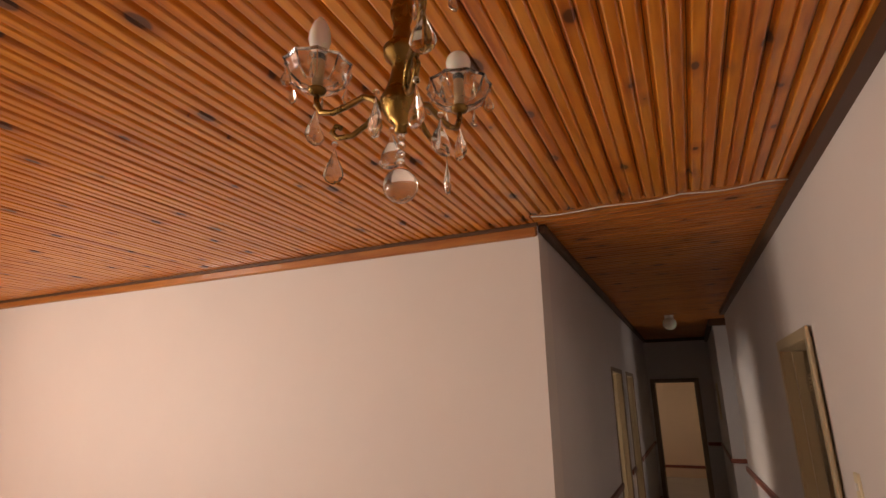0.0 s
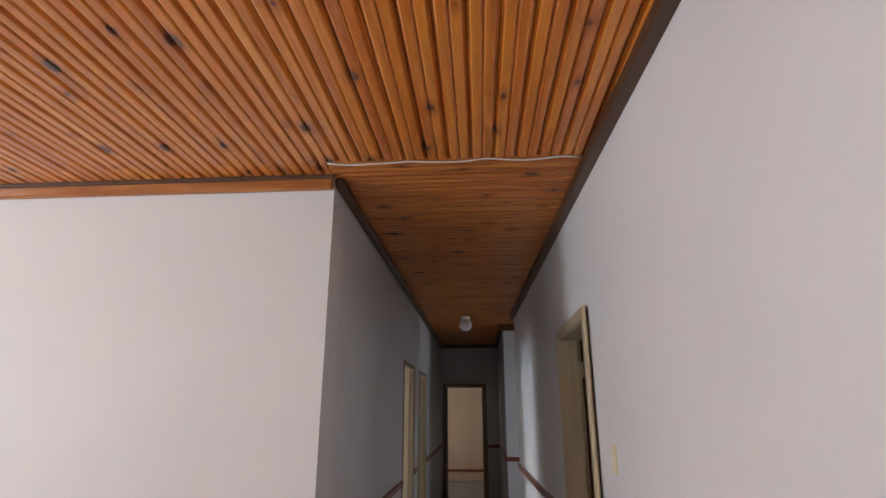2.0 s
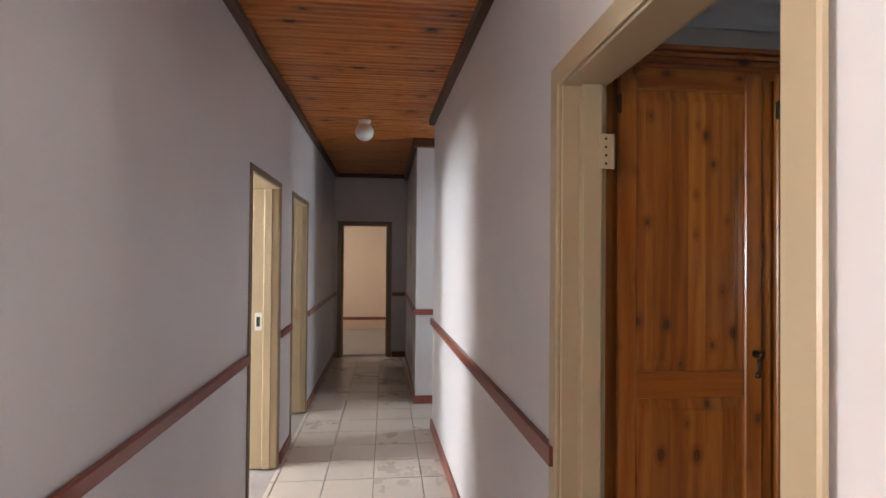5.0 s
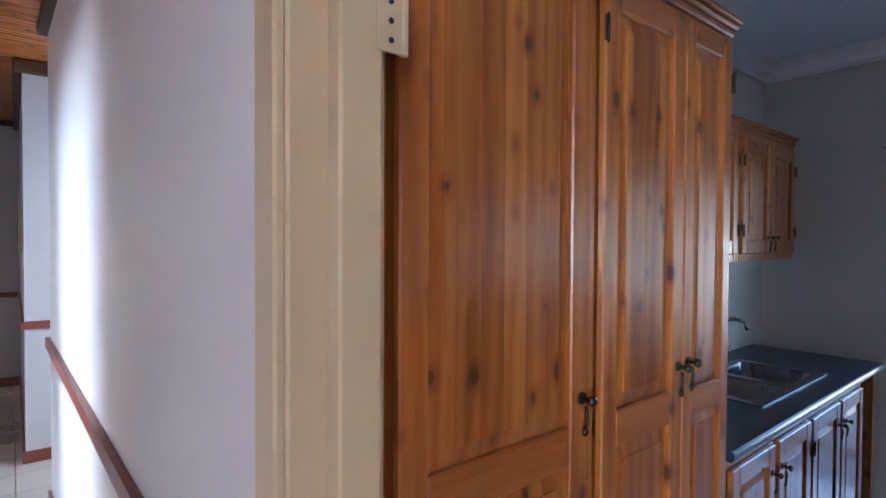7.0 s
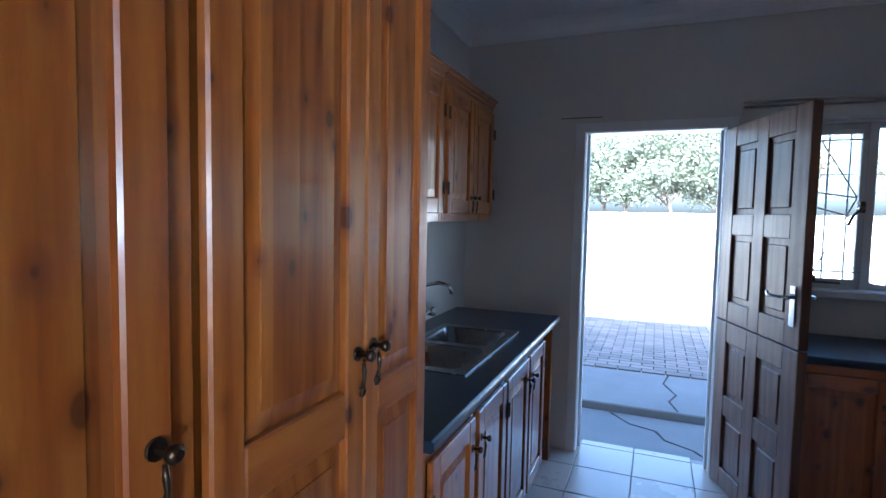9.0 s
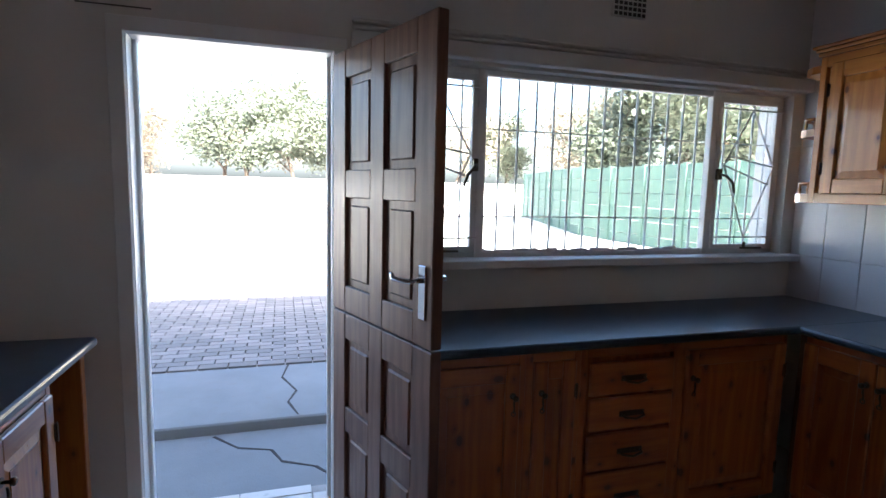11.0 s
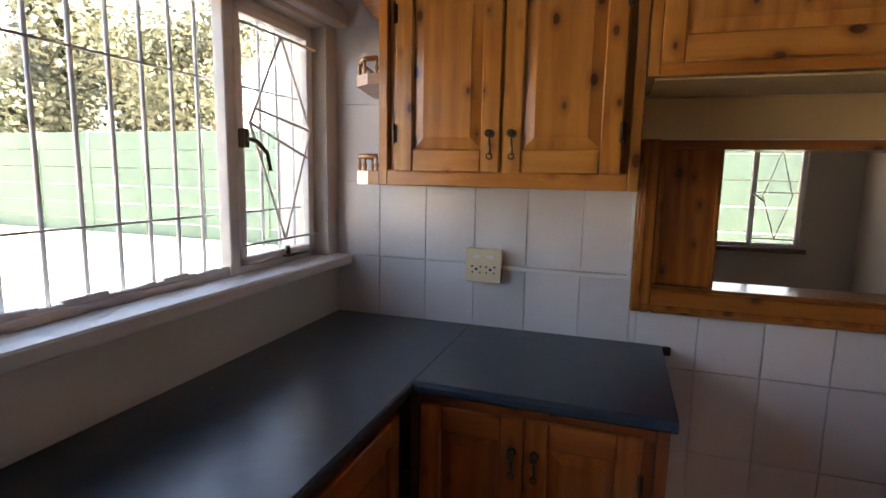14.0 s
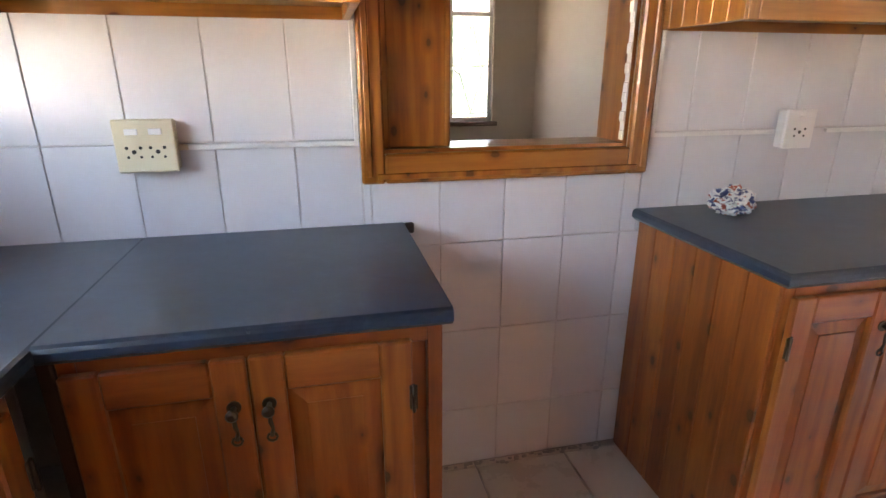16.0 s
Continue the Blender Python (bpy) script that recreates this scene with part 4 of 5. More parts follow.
def sink():
    bm = bmesh.new()
    z = 0.9
    bowls = [(SK0 + 0.05, SK0 + 0.40), (SK0 + 0.45, SK1 - 0.05)]
    y0, y1 = SKF + 0.045, SKB - 0.035
    xs = [SK0, bowls[0][0], bowls[0][1], bowls[1][0], bowls[1][1], SK1]
    for i in range(5):
        if i % 2 == 0:
            add_box(bm, (xs[i], SKF, z + 0.001), (xs[i + 1], SKB, z + 0.006))
        else:
            add_box(bm, (xs[i], SKF, z + 0.001), (xs[i + 1], y0, z + 0.006))
            add_box(bm, (xs[i], y1, z + 0.001), (xs[i + 1], SKB, z + 0.006))
    for a, b in bowls:
        rings = []
        for depth, inset, rad in ((0.006, -0.002, 0.05), (-0.012, 0.006, 0.06), (-0.13, 0.02, 0.07), (-0.155, 0.05, 0.07), (-0.162, 0.12, 0.03)):
            ring = []
            ca, cb, da, db = a + inset, b - inset, y0 + inset, y1 - inset
            for cx, cy, st in ((cb - rad, db - rad, 0), (ca + rad, db - rad, 90), (ca + rad, da + rad, 180), (cb - rad, da + rad, 270)):
                for k in range(5):
                    an = radians(st + 22.5 * k)
                    ring.append(bm.verts.new((cx + rad * math.cos(an), cy + rad * math.sin(an), z + depth)))
            rings.append(ring)
        for r0, r1 in zip(rings, rings[1:]):
            for k in range(20):
                f = bm.faces.new((r0[k], r0[(k + 1) % 20], r1[(k + 1) % 20], r1[k]))
                f.smooth = True
        bm.faces.new(rings[-1])
        # corner fillets of the rim
        for cx, cy in ((a, y0), (b, y0), (a, y1), (b, y1)):
            sx, sy = (1 if cx == a else -1), (1 if cy == y0 else -1)
            c = bm.verts.new((cx, cy, z + 0.006))
            arc = [bm.verts.new((cx + sx * 0.05 * (1 - math.sin(q)), cy + sy * 0.05 * (1 - math.cos(q)), z + 0.006)) for q in (0, 0.39, 0.785, 1.18, 1.5708)]
            for p, q in zip(arc, arc[1:]):
                bm.faces.new((c, p, q))
        cx, cy = (a + b) / 2, (y0 + y1) / 2
        add_lathe(bm, [(0.04, -0.1645), (0.042, -0.158), (0.03, -0.157), (0.0, -0.1575)], (cx, cy, z), 16)
    tagged(shape("sink", bm, STEEL), "double-bowl stainless steel sink set in the worktop", "sink")


sink()


def tap():
    r = unit("kitchen_tap", pose(3.80, 5.12, 1.0), "chrome wall-mounted mixer tap with a swan-neck spout", "tap")
    bm = bmesh.new()
    for x in (-0.09, 0.09):
        add_lathe(bm, [(0.0, 0), (0.032, 0.002), (0.034, 0.01), (0.02, 0.02)], (0, 0, 0), 14)
        bmesh.ops.rotate(bm, verts=bm.verts[-56:], cent=(0, 0, 0), matrix=Matrix.Rotation(radians(90), 3, "X"))
        bmesh.ops.translate(bm, verts=bm.verts[-56:], vec=(x, 0, 0))
        add_tube(bm, [(x, 0.0, 0), (x, -0.06, 0)], 0.012)
    add_tube(bm, [(-0.1, -0.065, 0), (0.1, -0.065, 0)], 0.018, 12)
    shape("body", bm, CHROME, r)
    for x in (-0.09, 0.09):
        bm = bmesh.new()
        add_tube(bm, [(x, -0.07, 0), (x, -0.11, 0), (x, -0.115, 0), (x, -0.15, 0), (x, -0.155, 0)], [0.012, 0.013, 0.022, 0.024, 0.012], 12)
        shape("handle", bm, CHROME, r)
    bm = bmesh.new()
    add_tube(bm, [(0, -0.065, 0.0), (0, -0.065, 0.04), (0, -0.085, 0.10), (0, -0.14, 0.15), (0, -0.21, 0.165), (0, -0.265, 0.155), (0, -0.28, 0.115)], [0.015, 0.012, 0.01, 0.01, 0.01, 0.01, 0.011], 10)
    shape("spout", bm, CHROME, r)


tap()


def wall_units_north():
    for x, w in ((2.52, 0.40), (2.922, 0.745), (3.669, 0.781)):
        r = unit("wall_cabinet", pose(x, 4.85, 0), "varnished pine wall cabinet with panelled doors over the sink", "cabinet", "wall cabinets over the sink")
        carcass(r, w, 0.27, 1.47, 2.13)
        crown(r, w, 0.27, 2.13, False, x > 3.7)
        n_d = 1 if w < 0.5 else 2
        dw = (w - 0.05) / n_d
        for k in range(n_d):
            cabinet_door(r, 0.025 + k * dw, 1.51, dw - 0.004, 0.59, ((dw - 0.035) if k == 0 else 0.03, 0.085), "l" if k == 0 else "r")


wall_units_north()

# counter under the window
FX = 4.22


def window_units():
    m = pose(FX, 3.34, 0, 0, 0, -90)
    lay = [("door", 0.0, 0.44), ("door", 0.44, 0.24), ("drawers", 0.68, 0.47), ("door", 1.15, 0.59)]
    for kind, x, w in lay:
        mm = m @ pose(x, 0, 0)
        r = unit("base_cabinet", mm, "varnished pine base cabinet with %s under the window" % ("four drawers" if kind == "drawers" else "a panelled door"), "cabinet", "base cabinets under the window")
        carcass(r, w, 0.54, 0.09, 0.862, (), True)
        if kind == "drawers":
            z = 0.12
            for h in (0.22, 0.17, 0.15, 0.15):
                drawer(r, 0.035, z, w - 0.07, h - 0.012)
                z += h
        else:
            cabinet_door(r, 0.03, 0.12, w - 0.06, 0.70, (0.03 if x else w - 0.09, 0.58), "r" if x else "l")


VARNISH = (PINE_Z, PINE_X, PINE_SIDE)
# base units take the pine that carries under-counter shade in its colour
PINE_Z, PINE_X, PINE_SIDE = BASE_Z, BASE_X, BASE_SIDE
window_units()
worktop("worktop", None, [(4.185, 0.967), (4.765, 0.967), (4.765, 3.36), (4.185, 3.36)], "long dark blue-green laminate worktop under the window", (3,))
worktop("worktop", None, [(3.485, 0.967), (4.1795, 0.967), (4.1795, 1.578), (3.485, 1.578)], "dark blue-green laminate worktop with pale scuffs at its front edge", (2,))
worktop("worktop", None, [(1.6, 0.967), (2.725, 0.967), (2.725, 1.578), (1.6, 1.578)], "dark blue-green laminate worktop with worn blue edges", (2, 1))


def south_base_units():
    r = unit("base_cabinet", pose(4.17, 1.548, 0, 0, 0, 180), "varnished knotty pine base cabinet with two panelled doors", "cabinet", "base cabinets on the tiled wall")
    carcass(r, 0.672, 0.57, 0.09, 0.862, (), True)
    cabinet_door(r, 0.005, 0.12, 0.30, 0.71, (0.272, 0.615), None, (), False, 0.062)
    cabinet_door(r, 0.309, 0.12, 0.30, 0.71, (0.03, 0.615), "r", (), False, 0.062)
    boxes("corner_strip", [(-0.028, -0.004, 0.0, -0.003, 0.02, 0.862)], DARKW, r, 0.003)
    for i, x in enumerate((2.70, 2.06)):
        w = 0.636 if i == 0 else 0.44
        r = unit("base_cabinet", pose(x, 1.548, 0, 0, 0, 180), "varnished pine base cabinet with panelled doors and boarded side", "cabinet", "base cabinets on the tiled wall")
        carcass(r, w, 0.57, 0.09, 0.862, (), True)
        for k in range(6 if i == 0 else 0):
            boxes("side_board", [(-0.012, 0.002 + k * 0.0945, 0.0, 0.0, 0.002 + (k + 1) * 0.0945 - 0.002, 0.862)], PINE_SIDE, r, 0.002)
        dw = (w - 0.04) / 2
        for k in range(2):
            cabinet_door(r, 0.02 + k * dw, 0.12, dw - 0.004, 0.71, ((dw - 0.03) if k == 0 else 0.03, 0.615), "l" if k == 0 else "r")


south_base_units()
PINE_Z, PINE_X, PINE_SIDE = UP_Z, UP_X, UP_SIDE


def south_wall_units():
    # upper cabinet with open corner shelves
    r = unit("wall_cabinet", pose(4.41, 1.33, 0, 0, 0, 180), "varnished pine wall cabinet with two panelled doors and open end shelves", "cabinet", "wall cabinets on the tiled wall")
    carcass(r, 0.80, 0.365, 1.445, 2.13, (), False, 0.05)
    crown(r, 0.80, 0.365, 2.13)
    cabinet_door(r, 0.066, 1.49, 0.338, 0.60, (0.31, 0.115), "l")
    cabinet_door(r, 0.412, 1.49, 0.338, 0.60, (0.03, 0.115), "r")
    for z, t in ((1.445, 0.045), (1.765, 0.035), (2.06, 0.035)):
        bm = bmesh.new()
        poly = [(0.0, 0.0), (0.0, 0.36), (-0.16, 0.36), (-0.16, 0.28), (-0.10, 0.04), (-0.04, 0.0)]
        lo = [bm.verts.new((x, y, z)) for x, y in poly]
        hi = [bm.verts.new((x, y, z + t)) for x, y in poly]
        bm.faces.new(lo)
        bm.faces.new(hi)
        for i in range(6):
            bm.faces.new((lo[i], lo[(i + 1) % 6], hi[(i + 1) % 6], hi[i]))
        shape("end_shelf", bm, PINE_X, r)
        if z < 2:
            bm = bmesh.new()
            base = z + t
            path = [(-0.012, 0.012), (-0.06, 0.02), (-0.105, 0.07), (-0.125, 0.15), (-0.145, 0.25)]
            for x, y in path:
                add_lathe(bm, [(0.006, 0), (0.004, 0.006), (0.0075, 0.018), (0.004, 0.03), (0.004, 0.034), (0.006, 0.042)], (x, y, base), 8)
            add_tube(bm, [(x, y, base + 0.048) for x, y in path], 0.008, 6)
            shape("gallery_rail", bm, PINE_X, r)
    # cabinet over the hatch, and the one beyond it
    r = unit("wall_cabinet", pose(3.606, 1.345, 0, 0, 0, 180), "varnished pine cabinet over the serving hatch", "cabinet", "wall cabinets on the tiled wall")
    carcass(r, 0.88, 0.38, 1.755, 2.13, (), False, 0.04)
    crown(r, 0.88, 0.38, 2.13, False, False)
    cabinet_door(r, 0.03, 1.785, 0.82, 0.32)
    boxes("cream_underside", [(0.02, 0.03, 1.748, 0.86, 0.37, 1.754)], CREAMWALL, r)
    r = unit("wall_cabinet", pose(2.712, 1.31, 0, 0, 0, 180), "varnished pine wall cabinet with a boarded side", "cabinet", "wall cabinets on the tiled wall")
    carcass(r, 0.9, 0.345, 1.435, 2.13, (), False, 0.05)
    crown(r, 0.9, 0.345, 2.13)
    for k in range(6):
        boxes("side_board", [(-0.010, 0.002 + k * 0.057, 1.435, 0.0, 0.002 + (k + 1) * 0.057 - 0.0015, 2.13)], PINE_SIDE, r, 0.0015)
    cabinet_door(r, 0.055, 1.49, 0.39, 0.60, (0.36, 0.1), "l")
    cabinet_door(r, 0.45, 1.49, 0.39, 0.60, (0.03, 0.1), "r")


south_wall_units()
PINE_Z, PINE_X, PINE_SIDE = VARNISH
boxes_end = boxes("worktop_end_cap", [(3.455, 0.967, 0.868, 3.484, 0.985, 0.899)], BLACK, bevel=0.004)
tagged(boxes_end, "dark chipped end of the worktop at the tiled wall", "end cap")


def hatch():
    r = structure(empty("hatch_frame"), "varnished pine frame of the serving hatch with a sliding panel half shut", "hatch")
    y0, y1 = 0.966, 0.995
    X0, X1, Z0, Z1 = 2.716, 3.600, 1.02, 1.612
    boxes("frame_stile", [(X0, y0, Z0, X0 + 0.065, y1, Z1)], PINE_Z, r, 0.006)
    boxes("frame_stile", [(X1 - 0.065, y0, Z0, X1, y1, Z1)], PINE_Z, r, 0.006)
    boxes("frame_rail", [(X0 + 0.065, y0, Z0, X1 - 0.065, y1, Z0 + 0.082)], PINE_X, r, 0.006)
    boxes("frame_bead", [(X0 + 0.04, y1, Z0 + 0.012, X1 - 0.04, y1 + 0.007, Z0 + 0.03), (X0 + 0.012, y1, Z0 + 0.02, X0 + 0.03, y1 + 0.007, Z1 - 0.01), (X1 - 0.03, y1, Z0 + 0.02, X1 - 0.012, y1 + 0.007, Z1 - 0.01)], PINE_Z, r, 0.003)
    boxes("lining", [(HX0, 0.80, HZ0, HX0 + 0.012, y0, HZ1)], PINE_SIDE, r)
    boxes("lining", [(HX0 + 0.012, 0.80, HZ0, HX1, y0, HZ0 + 0.012)], PINE_X, r)
    boxes("lining", [(HX0 + 0.012, 0.80, HZ1 - 0.03, HX1, y0, HZ1)], PINE_X, r)
    boxes("sliding_panel", [(3.335, 0.90, HZ0 + 0.012, HX1, 0.93, HZ1 - 0.03)], PINE_Z, r, 0.003)
    boxes("panel_moulding", [(3.515, 0.93, HZ0 + 0.012, 3.535, 0.945, HZ1 - 0.03), (3.337, 0.93, HZ0 + 0.012, 3.352, 0.94, HZ1 - 0.03)], PINE_Z, r, 0.004)
    bm = bmesh.new()
    rnd = random.Random(7)
    z = HZ0 + 0.02
    while z < HZ1 - 0.05:
        add_box(bm, (HX0 + 0.012, 0.945, z), (HX0 + 0.014 + rnd.uniform(0.002, 0.012), 0.967, z + 0.03), 0.002)
        z += 0.028
    shape("chipped_plaster", bm, WHITEP, r)


hatch()
structure(boxes("hatch_head_panel", [(2.735, 0.966, 1.613, 3.598, 0.974, 1.745)], CREAMWALL, bevel=0.002), "cream painted strip of wall over the hatch", "wall panel")


def trunking():
    r = tagged(empty("cable_trunking"), "white plastic cable trunking on the tiled wall", "trunking")
    it = [(3.602, 0.972, 1.14, 3.616, 0.986, 1.445), (3.602, 0.972, 1.128, 4.045, 0.984, 1.142), (2.700, 0.972, 1.13, 2.715, 0.990, 1.75),
          (2.70, 0.975, 1.75, 3.598, 0.99, 1.762), (2.255, 0.972, 1.128, 2.700, 0.984, 1.142), (1.7, 0.972, 1.128, 2.05, 0.984, 1.142)]
    for b in it:
        boxes("channel", [b], WHITEPL, r, 0.002)


trunking()


def socket(x0, x1, z0, z1, mat, twin, label):
    r = tagged(empty("wall_socket"), label, "socket", "wall sockets")
    boxes("box", [(x0, 0.972, z0, x1, 1.008, z1)], mat, r, 0.004)
    w, h = x1 - x0, z1 - z0
    boxes("plate", [(x0 - 0.002, 1.008, z0 - 0.002, x1 + 0.002, 1.014, z1 + 0.002)], mat, r, 0.003)
    bm = bmesh.new()
    cs = ((0.3, 0.42), (0.7, 0.42)) if twin else ((0.5, 0.45),)
    for cx, cz in cs:
        for dx, dz, q in ((-0.13, 0.05, 0.0042), (0.13, 0.05, 0.0042), (0.0, -0.03, 0.0055), (-0.12, -0.13, 0.0035), (0.12, -0.13, 0.0035)):
            px, pz = x0 + (cx + dx * (0.9 if twin else 1.4)) * w, z0 + (cz + dz) * h
            add_tube(bm, [(px, 1.0135, pz), (px, 1.0152, pz)], q, 8)
    shape("holes", bm, BLACK, r)
    for cx, _ in cs:
        boxes("switch", [(x0 + (cx - 0.11) * w, 1.014, z0 + 0.72 * h, x0 + (cx + 0.11) * w, 1.019, z0 + 0.84 * h)], WHITEPL, r, 0.0015)
    bm = bmesh.new()
    gx = x0 - 0.001
    add_tube(bm, [(gx, 0.985, (z0 + z1) / 2 - 0.008), (gx - 0.022, 0.985, (z0 + z1) / 2 - 0.008)], [0.009, 0.007], 10)
    shape("gland", bm, mat, r)


socket(4.06, 4.195, 1.082, 1.207, IVORY, True, "ivory double socket with switches on the tiled wall")
socket(2.135, 2.245, 1.085, 1.205, WHITEPL, False, "white single socket on the tiled wall")


def light_switch():
    r = tagged(empty("light_switch"), "white light switch plate on the plastered wall", "switch")
    boxes("plate", [(1.132, 3.10, 1.35, 1.143, 3.165, 1.47)], IVORY, r, 0.002)
    boxes("rocker", [(1.127, 3.122, 1.40, 1.132, 3.143, 1.43)], WHITEPL, r, 0.001)


light_switch()


def crumpled_foil():
    bm = bmesh.new()
    bmesh.ops.create_icosphere(bm, subdivisions=4, radius=0.055)
    for v in bm.verts:
        n1 = noise.noise(v.co * 42) + 0.6 * noise.noise(v.co * 95 + Vector((3, 1, 7)))
        v.co = v.co * (1 + 0.42 * n1)
        v.co.z = max(v.co.z * 0.78, -0.040)
        v.co.x *= 1.15
    ob = shape("crumpled_wrapper", bm, FOIL)
    ob.location = (2.48, 1.10, 0.9405)
    tagged(ob, "crumpled printed foil wrapper lying on the worktop", "wrapper")


crumpled_foil()



def rubble():
    """Crumbs of broken grout along the foot of the tiled wall."""
    bm = bmesh.new()
    rnd = random.Random(12)
    for _ in range(70):
        x, y, s = rnd.uniform(2.76, 3.45), 0.975 + abs(rnd.gauss(0, 0.012)), rnd.uniform(0.003, 0.011)
        add_box(bm, (x, y, 0.0), (x + s * 1.6, y + s, s * 0.8), s * 0.2)
    ob = shape("grout_crumbs", bm, GROUT)
    tagged(ob, "brown crumbs of broken grout along the tiled wall's foot", "debris", kind="stuff")


rubble()

# ---------------------------------------------------------------- doors


def back_door():
    r = tagged(empty("stable_door", pose(4.755, 3.575, 0.012, 0, 0, 180 + 18.7)), "dark stained eight-panel wooden stable door standing open", "door")
    W, H, T = 0.76, 2.0, 0.042

    def leaf(name, z0, z1, rows):
        lf = new(name)
        lf.parent = r
        st, rail = 0.115, 0.11
        boxes("stile", [(0, 0, z0, st, T, z1)], DOORW, lf, 0.004)
        boxes("stile", [(W - st, 0, z0, W, T, z1)], DOORW, lf, 0.004)
        boxes("stile", [(W / 2 - 0.05, 0.001, z0, W / 2 + 0.05, T - 0.001, z1)], DOORW, lf, 0.003)
        h = (z1 - z0 - rail * (rows + 1)) / rows
        for k in range(rows + 1):
            zz = z0 + k * (h + rail)
            boxes("rail", [(st, 0.0015, zz, W / 2 - 0.05, T - 0.0015, zz + rail), (W / 2 + 0.05, 0.0015, zz, W - st, T - 0.0015, zz + rail)], DOORW, lf, 0.003)
        for k in range(rows):
            zz = z0 + rail + k * (h + rail)
            for a, b in ((st, W / 2 - 0.05), (W / 2 + 0.05, W - st)):
                bm = bmesh.new()
                add_box(bm, (a, 0.016, zz), (b, T - 0.016, zz + h))
                add_box(bm, (a + 0.03, 0.010, zz + 0.03), (b - 0.03, T - 0.010, zz + h - 0.03), 0.006)
                shape("panel", bm, DOORW, lf)
        return lf
    leaf("lower_leaf", 0.0, 0.93, 2)
    up = leaf("upper_leaf", 0.936, H, 2)
    bm = bmesh.new()
    for s, y in ((-1, 0), (1, T)):
        add_box(bm, (W - 0.075, y + s * 0.006, 1.03), (W - 0.035, y, 1.21), 0.002)
        add_tube(bm, [(W - 0.055, y, 1.16), (W - 0.055, y + s * 0.045, 1.16), (W - 0.07, y + s * 0.055, 1.16), (W - 0.16, y + s * 0.052, 1.155), (W - 0.175, y + s * 0.05, 1.17)], 0.009, 8)
    tagged(shape("lever_handle", bm, CHROME, up), "steel lever handle on a long plate")


back_door()


def bedroom_door(y_h, turn, label):
    r = tagged(empty("bedroom_door", pose(-0.402, y_h, 0.01, 0, 0, turn)), label, "door")
    boxes("leaf", [(0, 0, 0, 0.78, 0.038, 2.0)], DOORW, r, 0.003)
    bm = bmesh.new()
    add_box(bm, (0.70, -0.005, 1.0), (0.735, 0.0, 1.16), 0.002)
    add_tube(bm, [(0.718, 0, 1.1), (0.718, -0.045, 1.1), (0.62, -0.05, 1.1)], 0.008)
    shape("lever_handle", bm, CHROME, r)


bedroom_door(LD2[0] + 0.02, 178, "dark wooden bedroom door standing open")
_r = tagged(empty("strike_plate"), "dark strike plate on the cream door frame", "strike plate")
boxes("plate", [(-0.335, LD1[1] - 0.0195, 1.0, -0.285, LD1[1] - 0.0185, 1.13)], WHITEPL, _r)
boxes("slot", [(-0.322, LD1[1] - 0.0215, 1.03, -0.298, LD1[1] - 0.0195, 1.10)], BLACK, _r)
_r = tagged(empty("light_switch"), "white light switch on the peach bedroom wall", "switch")
boxes("plate", [(-0.75, 6.94, 1.28, -0.68, 6.949, 1.40)], WHITEPL, _r, 0.002)
tagged(boxes("distribution_box", [(0.905, 9.55, 1.42, 0.944, 9.85, 1.95)], IVORY, bevel=0.006), "grey-cream electrical distribution box on the hall wall", "fuse box")

# ---------------------------------------------------------------- lamps


def globe_lamp():
    r = tagged(empty("ceiling_lamp", pose(0.40, 7.70, HC)), "white opal glass globe lamp on the hall ceiling, unlit", "lamp")
    bm = bmesh.new()
    add_lathe(bm, [(0.048, -0.045), (0.052, -0.04), (0.052, -0.012), (0.058, -0.008), (0.058, 0.0)], sides=20)
    shape("collar", bm, WHITEPL, r)
    bm = bmesh.new()
    add_lathe(bm, [(0.085 * math.cos(a), -0.105 + 0.085 * math.sin(a)) for a in [radians(-89 + 11.5 * k) for k in range(14)]], sides=20)
    shape("globe", bm, OPAL, r)


globe_lamp()


